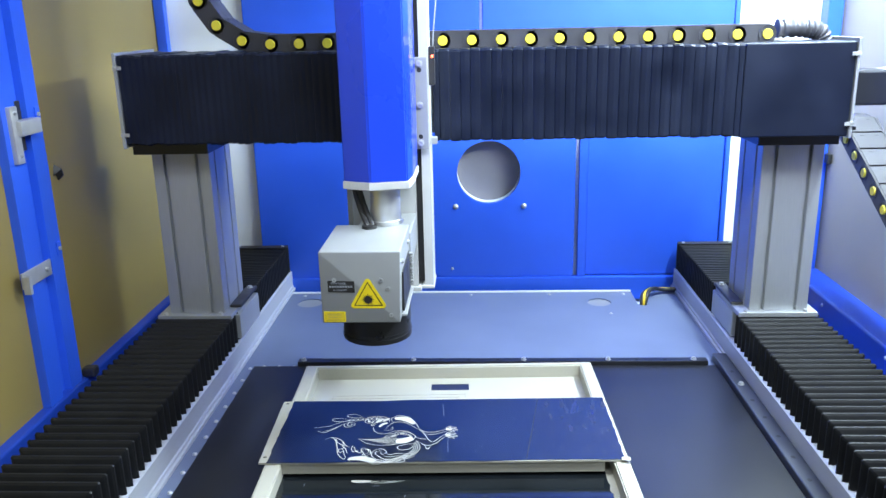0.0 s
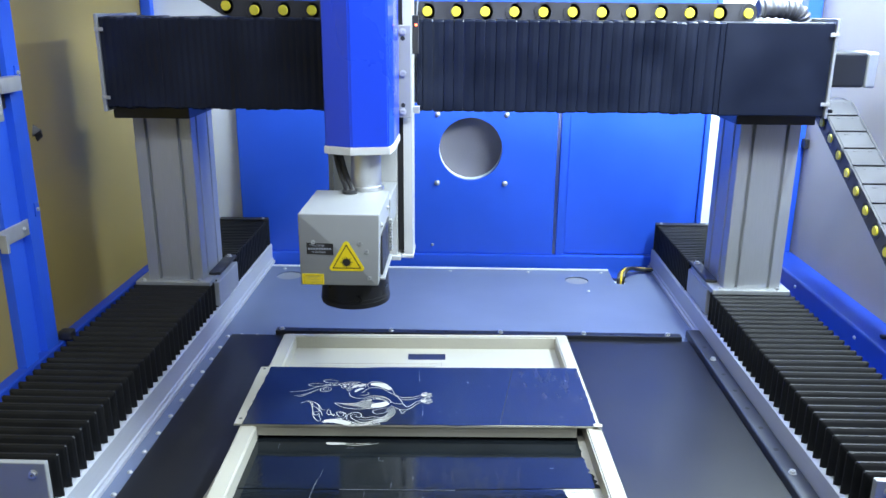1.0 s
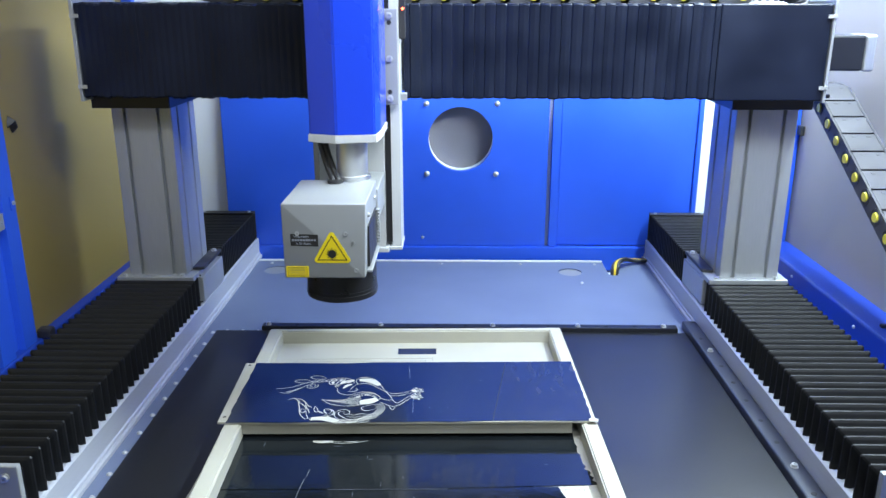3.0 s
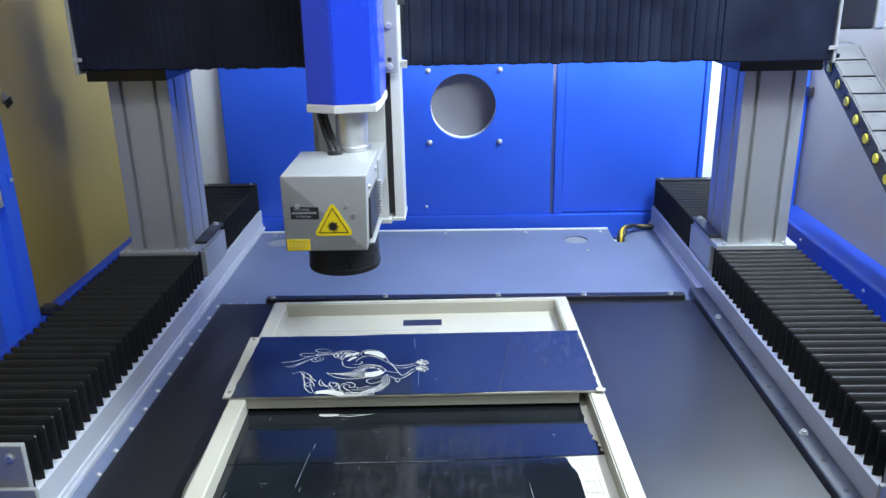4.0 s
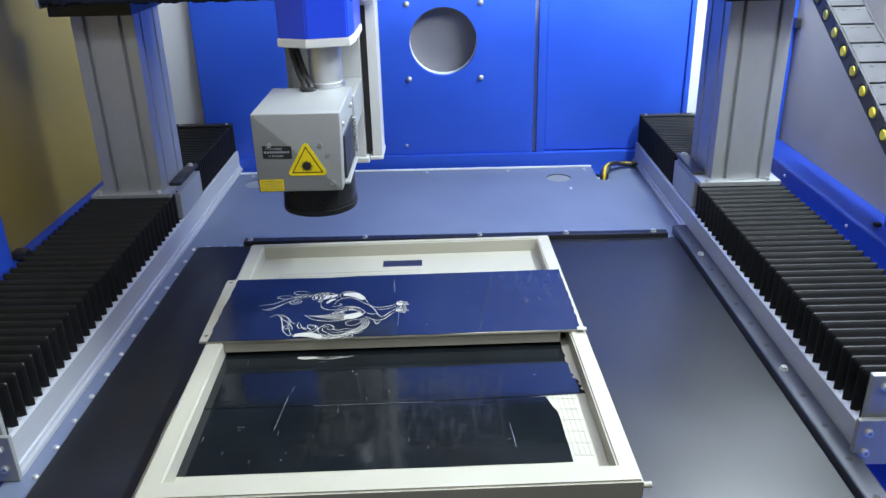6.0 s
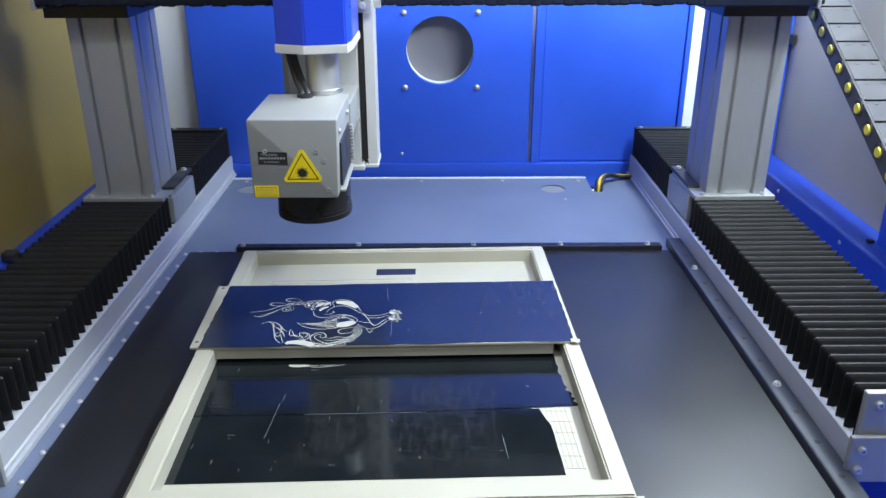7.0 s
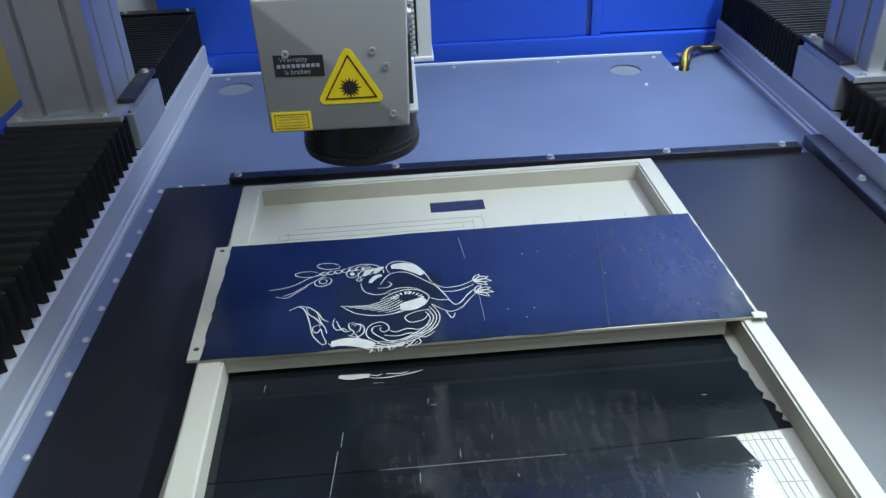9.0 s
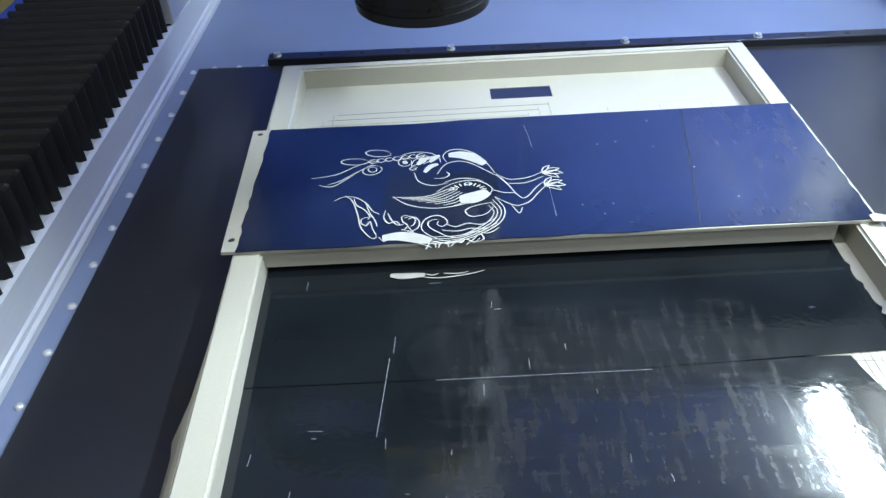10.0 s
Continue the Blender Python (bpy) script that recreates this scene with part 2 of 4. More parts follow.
def lettering(name, text, size, m, mat, parent, label=""):
    cu = bpy.data.curves.new(name, "FONT")
    cu.body, cu.size, cu.extrude = text, size, 0.00015
    tmp = bpy.data.objects.new(name + "_curve", cu)
    scene.collection.objects.link(tmp)
    me = bpy.data.meshes.new_from_object(tmp.evaluated_get(bpy.context.evaluated_depsgraph_get()))
    bpy.data.objects.remove(tmp)
    bm = bmesh.new()
    bm.from_mesh(me)
    bpy.data.meshes.remove(me)
    bmesh.ops.transform(bm, matrix=m, verts=bm.verts)
    return part(name, bm, mat, parent, label)


UP = Matrix()
FRONT = pose(0, 0, 0, 90, 0, 0)      # a face that looks towards -y
TO_RIGHT = pose(0, 0, 0, 0, 90, 0)


def screw_mesh(name, r, h):
    """A socket screw, standing on its head's underside along z."""
    bm = bmesh.new()
    ring = ring_points(0, 0, r, 18)
    inner = ring_points(0, 0, r * 0.5, 6)
    prism(bm, ring, 0, h, holes=[inner])
    prism(bm, inner, 0, h * 0.35)
    cyl(bm, Matrix.Translation((0, 0, 0.0004)), r * 1.35, 0.0008, 18)
    return shared(name, bm, STEEL)


SCREW = screw_mesh("socket_screw", 0.0040, 0.0042)
SCREW_SMALL = screw_mesh("small_screw", 0.0028, 0.0028)
bm = bmesh.new()
bmesh.ops.create_uvsphere(bm, u_segments=12, v_segments=6, radius=0.0040)
for v in bm.verts:
    v.co.z = max(v.co.z, 0) * 0.8
RIVET = shared("dome_screw", bm, STEEL, True)
# bolt hole as a flat dark disc, the shade inside put into its colour
bm = bmesh.new()
cyl(bm, UP, 0.0036, 0.0006, 14)
HOLE = shared("bolt_hole", bm, DARK)

# ---- the room outside the machine ----
bm = bmesh.new()
box(bm, -3.2, 3.4, -4.2, 2.4, -0.95, -0.85)
single("floor", bm, ROOM_FLOOR, "plain grey concrete floor of the workshop", "floor", kind="structure")
bm = bmesh.new()
box(bm, -3.2, 3.4, -4.2, 2.4, 2.45, 2.55)
single("ceiling", bm, ROOM, "plain white workshop ceiling", "ceiling", kind="structure")
for nm, b in (("wall_south", (-3.2, 3.4, -4.3, -4.2)), ("wall_far_north", (-3.2, 3.4, 2.4, 2.5)), ("wall_far_west", (-3.3, -3.2, -4.2, 2.4)),
              ("wall_far_east", (3.4, 3.5, -4.2, 2.4))):
    bm = bmesh.new()
    box(bm, *b, -0.85, 2.45)
    single(nm, bm, ROOM, "plain pale workshop wall", "wall", kind="structure")

# ---- enclosure of the machine ----
WALL_Y = 0.565
north = thing("wall_north", (0.05, WALL_Y + 0.03, -0.06), "blue and white painted sheet metal back wall of the enclosure", "wall", kind="structure")
bm = bmesh.new()
prism(bm, [(-0.76, -0.06), (0.86, -0.06), (0.86, 1.16), (-0.76, 1.16)], -0.012, 0.0, Matrix.Translation((0, WALL_Y + 0.012, 0)) @ FRONT,
      [ring_points(0.051, 0.290, 0.078)])
part("backing_sheet", bm, WHITE, north, "white painted backing sheet")
bm = bmesh.new()
box(bm, -0.714, -0.69, WALL_Y - 0.012, WALL_Y + 0.010, 0.0, 1.15, 0.002)
part("corner_trim", bm, BLUE, north, "narrow blue corner trim")
bm = bmesh.new()
box(bm, 0.797, 0.83, WALL_Y - 0.03, WALL_Y + 0.010, 0.0, 1.15, 0.002)
part("corner_trim", bm, BLUE, north, "narrow blue corner trim")


def wall_plate(name, x0, x1, z0, z1, holes=(), out=0.003, thick=0.014):
    bm = bmesh.new()
    prism(bm, [(x0, z0), (x1, z0), (x1, z1), (x0, z1)], out - thick, out, Matrix.Translation((0, WALL_Y, 0)) @ FRONT, holes)
    es = [e for e in bm.edges if e.calc_length() > 0.05 and all(abs(v.co.y - (WALL_Y - out)) < 1e-5 for v in e.verts) and len(e.link_faces) == 2
          and abs(e.calc_face_angle(0)) > 0.5]
    bmesh.ops.bevel(bm, geom=es, offset=0.0015, segments=2, affect="EDGES")
    return part(name, bm, BLUE, north)


wall_plate("fan_panel", -0.512, 0.2575, 0.028, 0.448, [ring_points(0.051, 0.290, 0.076, 48)])
wall_plate("blank_panel", 0.2865, 0.604, 0.030, 0.448, out=-0.002, thick=0.009)
wall_plate("panel_stile", 0.2655, 0.2855, 0.0285, 0.448, out=0.006)
wall_plate("panel_stile", 0.6045, 0.616, 0.028, 1.15, out=0.004)
wall_plate("upper_panel", -0.512, 0.032, 0.452, 1.15)
wall_plate("upper_panel", 0.038, 0.604, 0.452, 1.15, out=0.001)
wall_plate("bottom_rail", -0.60, 0.619, -0.030, 0.0275, out=0.012, thick=0.022)
bm = bmesh.new()
prism(bm, ring_points(0.051, 0.290, 0.0785, 48), -0.042, -0.012, Matrix.Translation((0, WALL_Y, 0)) @ FRONT, [ring_points(0.051, 0.290, 0.0765, 48)])
part("fan_duct", bm, WHITE, north, "pale round duct behind the hole", smooth=True)
bm = bmesh.new()
cyl(bm, Matrix.Translation((0.051, WALL_Y + 0.040, 0.290)) @ FRONT, 0.078, 0.004, 48)
part("filter_disc", bm, HOLE_GREY, north, "grey filter cloth in the round hole")
for sx in (-0.029, 0.1355):
    for sz in (0.207, 0.373):
        piece("screw", RIVET, (sx, WALL_Y - 0.003, sz), north, FRONT @ Matrix.Scale(1.7, 4))
for sx, sz in ((-0.04, 0.05), (0.59, 0.05)):
    piece("dome_screw", RIVET, (sx, WALL_Y - 0.003, sz), north, FRONT)

# left side: ochre panels in a blue frame
west = thing("wall_west", (-0.73, 0.1, -0.06), "ochre yellow side panels in a blue painted frame", "wall", kind="structure")
bm = bmesh.new()
box(bm, -0.735, -0.715, -0.0178, WALL_Y + 0.012, 0.0262, 1.15)
part("side_panel", bm, YELLOW, west, "ochre yellow panel")
bm = bmesh.new()
box(bm, -0.735, -0.715, -0.90, -0.1282, 0.0262, 1.15)
part("side_panel", bm, YELLOW, west, "ochre yellow panel")
bm = bmesh.new()
box(bm, -0.735, -0.695, -0.90, WALL_Y - 0.0125, -0.06, 0.026, 0.004)
part("sill_rail", bm, BLUE_SILL, west)
bm = bmesh.new()
prism(bm, [(-0.735, -0.128), (-0.700, -0.128), (-0.700, -0.088), (-0.713, -0.086), (-0.713, -0.058), (-0.700, -0.056), (-0.700, -0.018), (-0.735, -0.018)],
      0.0262, 1.15)
part("door_post", bm, BLUE, west, "blue folded steel door post")
bm = bmesh.new()
box(bm, -0.7128, -0.7090, -0.105, -0.050, 0.455, 0.535, 0.001)
latch = part("latch_plate", bm, PLASTIC, west, "black latch plate")
bm = bmesh.new()
box(bm, -0.7088, -0.692, -0.115, -0.095, 0.440, 0.53, 0.002)
box(bm, -0.703, -0.684, -0.105, -0.045, 0.483, 0.507, 0.002)
part("latch", bm, STEEL, latch, "bright steel latch", smooth=True)
for y, z in ((-0.105, 0.520), (-0.105, 0.452)):
    piece("latch_screw", SCREW_SMALL, (-0.692, y, z), latch, TO_RIGHT)
bm = bmesh.new()
box(bm, -0.6998, -0.696, -0.152, -0.065, 0.245, 0.272, 0.001)
box(bm, -0.696, -0.684, -0.155, -0.148, 0.238, 0.268, 0.001)
hinge = part("catch_bracket", bm, STEEL, west, "bent steel catch bracket")
piece("bracket_screw", SCREW, (-0.696, -0.080, 0.258), hinge, TO_RIGHT)
for z in (0.28, 0.51):
    bm = bmesh.new()
    box(bm, -0.6998, -0.697, -0.036, -0.022, z - 0.012, z + 0.012, 0.001)
    tab = part("tab", bm, BLUE, west)
    piece("screw", SCREW_SMALL, (-0.697, -0.029, z), tab, TO_RIGHT)
bm = bmesh.new()
bmesh.ops.create_cone(bm, cap_ends=True, segments=10, radius1=0.010, radius2=0.003, depth=0.012, matrix=Matrix.Translation((-0.709, 0.03, 0.40)) @ TO_RIGHT)
for v in bm.verts:
    v.co.z += 0.008 * math.sin(v.co.y * 300)
part("rubber_plug", bm, PLASTIC, west, "small dark rubber plug", smooth=True)
bm = bmesh.new()
box(bm, -0.705, -0.680, -0.010, 0.012, 0.0262, 0.044, 0.004)
part("clip", bm, PLASTIC, west, "small black clip")

# right side
east = thing("wall_east", (0.84, 0.1, -0.06), "grey painted side wall with a blue sill rail", "wall", kind="structure")
bm = bmesh.new()
box(bm, 0.832, 0.85, -0.90, WALL_Y + 0.012, 0.0532, 1.15)
part("side_panel", bm, GREY_WALL, east)
bm = bmesh.new()
box(bm, 0.766, 0.85, -0.90, WALL_Y - 0.031, -0.06, 0.053, 0.006, 3)
part("sill_rail", bm, BLUE_SILL, east, "blue painted sill rail")
for y in (-0.30, 0.05, 0.33):
    piece("dome_screw", RIVET, (0.766, y, 0.034), east, pose(0, 0, 0, 0, -90, 0))
bm = bmesh.new()
prism(bm, [(0.8318, -0.128), (0.800, -0.128), (0.800, -0.088), (0.812, -0.086), (0.812, -0.058), (0.800, -0.056), (0.800, -0.005), (0.8318, -0.005)], 0.0534, 1.15)
part("door_post", bm, BLUE, east, "blue folded steel door post")
bm = bmesh.new()
box(bm, 0.786, 0.798, -0.004, 0.006, 0.0532, 0.060, 0.002)
part("clip", bm, PLASTIC, east, "small black clip")
bm = bmesh.new()
box(bm, 0.822, 0.8318, WALL_Y - 0.052, WALL_Y - 0.031, 0.308, 0.330, 0.002)
part("hinge", bm, PLASTIC, east, "dark hinge")

# roof of the enclosure, above the view
bm = bmesh.new()
box(bm, -0.76, 0.86, -0.62, WALL_Y + 0.02, 1.151, 1.17)
single("enclosure_roof", bm, WHITE, "white painted roof sheet of the enclosure", "roof", kind="structure")

# ---- machine bed ----
bed = thing("machine_bed", (0.03, -0.15, -0.06), "grey machine bed plate with round holes, blue wall reflection put into its colour", "machine bed", kind="structure")
bm = bmesh.new()
notch = [(0.393, 0.523), (0.393, 0.438), (0.400, 0.428), (0.412, 0.428), (0.419, 0.438), (0.419, 0.523)]
outline = [(-0.4525, -0.80), (0.508, -0.80), (0.508, 0.523)] + notch[::-1] + [(-0.4525, 0.523)]
prism(bm, outline, -0.004, 0.0, None, [ring_points(0.306, 0.450, 0.027), ring_points(-0.378, 0.456, 0.030)])
part("bed_plate", bm, BED, bed)
bm = bmesh.new()
box(bm, -0.4525, 0.3925, 0.5232, 0.5275, -0.006, 0.0035, 0.0008)
part("edge_strip", bm, WHITE, bed, "white edge strip")
bm = bmesh.new()
box(bm, -0.46, 0.52, -0.80, 0.548, -0.075, -0.035)
part("lower_tray", bm, WHITE, bed, "pale sheet under the bed plate")
for hx, hy, hr in ((0.306, 0.450, 0.0272), (-0.378, 0.456, 0.0302)):
    bm = bmesh.new()
    cyl(bm, Matrix.Translation((hx, hy, -0.0045)), hr - 0.0012, 0.0045, 40)
    part("hole_cap", bm, SILVER, bed, "pale cap in the round hole")
bm = bmesh.new()
box(bm, -0.735, 0.85, -0.92, 0.60, -0.85, -0.08)
part("base_cabinet", bm, BLUE, bed, "blue base cabinet of the machine")
for i, x in enumerate((-0.40, -0.20, 0.0, 0.19, 0.37)):
    piece("dome_screw", RIVET, (x + 0.006 * math.sin(7 * i), 0.505, 0.0), bed)
piece("dome_screw", RIVET, (0.322, 0.375, 0.0), bed)
for i in range(17):
    piece("dome_screw", RIVET, (-0.420, 0.084 - 0.0528 * i, 0.0), bed)
for i in range(3):
    piece("dome_screw", RIVET, (-0.395 + 0.030 * i, 0.0925, 0.0), bed)

# cables out of the notch
cables = thing("wiring_loom", (0.41, 0.47, 0.0), "black and yellow cables coming out of the notched bed plate", "cables")
for k, (mt, off) in enumerate(((PLASTIC, 0.0), (CABLE_YELLOW, 0.006), (PLASTIC, 0.012))):
    bm = bmesh.new()
    tube(bm, [(0.401 + off * 0.7, 0.434, -0.03), (0.402 + off * 0.8, 0.438, 0.006), (0.409 + off, 0.458, 0.017 + off * 0.4), (0.430 + off * 0.8, 0.490 - off * 0.5, 0.017 + off * 0.4),
              (0.462, 0.512 - off * 0.6, 0.011), (0.497, 0.520 - off * 0.6, 0.007)], 0.0045)
    part("cable", bm, mt, cables, smooth=True)

# ---- work table and its black bars ----
bm = bmesh.new()
prism(bm, [(-0.411, -0.80), (0.471, -0.80), (0.471, 0.0825), (-0.411, 0.0825)], 0.0005, 0.006)
work = single("work_table", bm, BLACK, "satin black steel work table plate", "table")
stop = thing("stop_bar", (0.06, 0.092, 0.0), "black steel stop bar bolted across the bed behind the table", "stop bar")
bm = bmesh.new()
box(bm, -0.326, 0.458, 0.083, 0.101, 0.0005, 0.0145, 0.0012)
part("bar", bm, BLACK, stop)
for x in (-0.3145, -0.1015, 0.1105, 0.271, 0.432):
    piece("socket_screw", SCREW, (x, 0.0915, 0.0145), stop)
for x in (-0.26, -0.21, -0.155, -0.05, 0.005, 0.06, 0.165, 0.215, 0.325, 0.378):
    piece("bolt_hole", HOLE, (x, 0.0915, 0.0145), stop)
rail = thing("side_stop_rail", (0.485, -0.34, 0.0), "long black steel rail with socket screws beside the table", "rail")
bm = bmesh.new()
box(bm, 0.473, 0.4995, -0.80, 0.115, 0.0005, 0.0175, 0.0025)
part("bar", bm, BAR, rail)
y = 0.03
k = 0
while y > -0.78:
    if k in (1, 7, 12):
        piece("socket_screw", SCREW, (0.485, y, 0.0175), rail)
    else:
        piece("bolt_hole", HOLE, (0.485, y, 0.0175), rail)
    y -= 0.0605 if k else 0.053
    k += 1

# ---- linear axes on both sides, with bellows covers ----


def bellows_run(bm, sections):
    """A folded cover from profiles, one after another; each profile is a row of points."""
    rows = [[bm.verts.new(p) for p in s] for s in sections]
    for a, b in zip(rows, rows[1:]):
        for k in range(len(a) - 1):
            bm.faces.new((a[k], a[k + 1], b[k + 1], b[k]))
    bmesh.ops.recalc_face_normals(bm, faces=bm.faces[:])


def axis_bellows(name, xi, xo, y0, y1, pitch, zt, zb, label, group):
    s = 1 if xo > xi else -1
    n = max(2, round(abs(y1 - y0) / pitch))
    step = (y1 - y0) / n
    rng = random.Random(int(1000 * abs(y0)) + (7 if s > 0 else 3))
    sections = []

    def profile(y, d, dz, lean):
        a, b = xi + s * d, xo - s * d
        c = 0.002
        return [(a, y, zb + dz), (a, y + lean * 0.3, zt - d - c), (a + s * c, y + lean, zt - d), (b - s * c, y + lean, zt - d), (b, y + lean * 0.3, zt - d - c),
                (b, y, zb + dz)]

    for i in range(n + 1):
        j = rng.uniform(-0.0012, 0.0012) if 0 < i < n else 0
        y = y0 + step * i + j
        for k, drop in ((-0.17, 0.0022), (-0.05, 0.0), (0.07, 0.0004), (0.17, 0.0030)):
            if 0 <= i + k <= n:
                sections.append(profile(y + step * k, drop, drop * 0.6, 0))
        if i < n:
            sections.append(profile(y + step * rng.uniform(0.50, 0.60), 0.0190, 0.013, 0))
    bm = bmesh.new()
    bellows_run(bm, sections)
    cover = thing(name, ((xi + xo) / 2, (y0 + y1) / 2, zb), label, "bellows", group)
    ob = part("folded_cover", bm, RUBBER, cover)
    mod = ob.modifiers.new("thickness", "SOLIDIFY")
    mod.thickness, mod.offset = 0.0010, -1
    return cover


for side, s, xi, xo in (("left", -1, -0.443, -0.592), ("right", 1, 0.503, 0.655)):
    guard = thing("axis_guard", ((xi + xo) / 2, 0.0, 0.0), "aluminium linear axis base along the side of the bed", "linear axis", "linear axes")
    bm = bmesh.new()
    a = xi - s * 0.0085
    outline = [(a, 0.0005), (a, 0.0065), (a + s * 0.004, 0.0075), (a + s * 0.004, 0.012), (a + s * 0.006, 0.014), (a + s * 0.006, 0.047), (a + s * 0.010, 0.049),
               (xo - s * 0.01, 0.049), (xo - s * 0.01, 0.0005)]
    prism(bm, [(x, z) for x, z in outline], -0.55, 0.555, Matrix(((1, 0, 0, 0), (0, 0, 1, 0), (0, 1, 0, 0), (0, 0, 0, 1))))
    part("axis_base", bm, ALU_Y, guard)
    bm = bmesh.new()
    box(bm, min(a - s * 0.001, xo), max(a - s * 0.001, xo), -0.557, -0.5505, 0.0005, 0.060, 0.001)
    part("end_plate", bm, SILVER, guard)
    for zz in (0.018, 0.044):
        piece("socket_screw", SCREW, (a + s * 0.012, -0.557, zz), guard, FRONT)
    tilt = "black folded bellows cover over the linear axis"
    near = axis_bellows("bellows_cover", xi, xo, 0.088 if s > 0 else 0.118, -0.540, 0.0205, 0.106, 0.046, tilt, "axis bellows")
    far = axis_bellows("bellows_cover", xi + s * 0.002, xo - s * 0.006, 0.545, 0.246, 0.0125, 0.113, 0.046, tilt, "axis bellows")
    bm = bmesh.new()
    box(bm, min(xi, xo), max(xi, xo), -0.5495, -0.541, 0.050, 0.112, 0.0015)
    e = part("end_plate", bm, SILVER, near, "bare metal end plate")
    for xx in (xi + s * 0.015, xo - s * 0.015):
        piece("socket_screw", SCREW, (xx, -0.5495, 0.098), e, FRONT)
    bm = bmesh.new()
    box(bm, min(xi, xo), max(xi, xo), 0.5455, 0.5485, 0.048, 0.118, 0.001)
    box(bm, min(xi, xo), max(xi, xo), 0.530, 0.5455, 0.1145, 0.1175, 0.001)
    e = part("end_plate", bm, PLASTIC, far, "black end plate")
    for xx in (xi + s * 0.012, xo - s * 0.03):
        piece("screw", SCREW_SMALL, (xx, 0.538, 0.1175), e)

# ---- columns of the gantry ----


def column(name, x0, x1, y0, y1, s, label):
    col = thing(name, ((x0 + x1) / 2, (y0 + y1) / 2, 0.05), label, "gantry column", "gantry columns")
    zt = 0.4245
    w, d = x1 - x0, y1 - y0

    def groove(px, py, dx, dy):
        """The corner points of a slot at a face; dx, dy run along the face."""
        nx, ny = -dy, dx
        h, deep = 0.0030, 0.009
        return [(px - dx * h, py - dy * h), (px - dx * h + nx * deep, py - dy * h + ny * deep), (px + dx * h + nx * deep, py + dy * h + ny * deep),
                (px + dx * h, py + dy * h)]

    pts = [(x0, y0)]
    for k in (0.22, 0.78):
        pts += groove(x0 + w * k, y0, 1, 0)
    pts += [(x1, y0)]
    for k in (0.25, 0.75):
        pts += groove(x1, y0 + d * k, 0, 1)
    pts += [(x1, y1), (x0, y1)]
    for k in (0.75, 0.25):
        pts += groove(x0, y0 + d * k, 0, -1)
    bm = bmesh.new()
    prism(bm, pts, 0.112, zt)
    es = [e for e in bm.edges if abs((e.verts[0].co - e.verts[1].co).z) > 0.2]
    bmesh.ops.bevel(bm, geom=es, offset=0.001, segments=2, affect="EDGES")
    part("profile", bm, ALU, col, "slotted aluminium profile")
    bm = bmesh.new()
    box(bm, min(x0 - 0.022, x1), max(x1 + 0.016, x1), y0 - 0.012, y1 + 0.010, 0.1025, 0.1115, 0.001)
    foot = part("foot_plate", bm, ALU, col)
    for fx in (x0 - 0.008, x1 - 0.006):
        piece("socket_screw", SCREW, (fx, y0 - 0.006, 0.1115), foot)
    xin = x0 - 0.024 if s > 0 else x1 + 0.024
    bm = bmesh.new()
    box(bm, min(xin, (x0 + x1) / 2), max(xin, (x0 + x1) / 2), y0 + 0.018, y1 + 0.022, 0.052, 0.1020, 0.002)
    part("carriage", bm, ALU, col)
    bm = bmesh.new()
    xa, xb = (xin, x0 - 0.001) if s > 0 else (x1 + 0.001, xin)
    box(bm, xa, xb, y0 + 0.030, y1 + 0.020, 0.1118, 0.118, 0.002)
    part("carriage_block", bm, PLASTIC, col, "black carriage end block")
    piece("socket_screw", SCREW, ((xa + xb) / 2, y1 + 0.005, 0.118), col)
    bm = bmesh.new()
    box(bm, x0 - 0.020, x1 + 0.010, y0 - 0.030, y1 + 0.012, zt + 0.0002, 0.4445, 0.001)
    part("cap_plate", bm, BLACK, col, "black steel cap plate")
    return col


column("gantry_column", -0.567, -0.462, 0.094, 0.222, -1, "slotted aluminium column of the gantry beside the ochre wall")
column("gantry_column", 0.528, 0.634, 0.094, 0.222, 1, "slotted aluminium column of the gantry beside the grey wall")

# ---- gantry beam ----
beam = thing("gantry_beam", (0.03, 0.12, 0.445), "gantry cross beam under black folded bellows covers", "gantry beam")
bm = bmesh.new()
box(bm, -0.585, 0.645, 0.062, 0.195, 0.456, 0.588, 0.002)
part("core", bm, ALU, beam, "aluminium beam core")
YF = 0.030


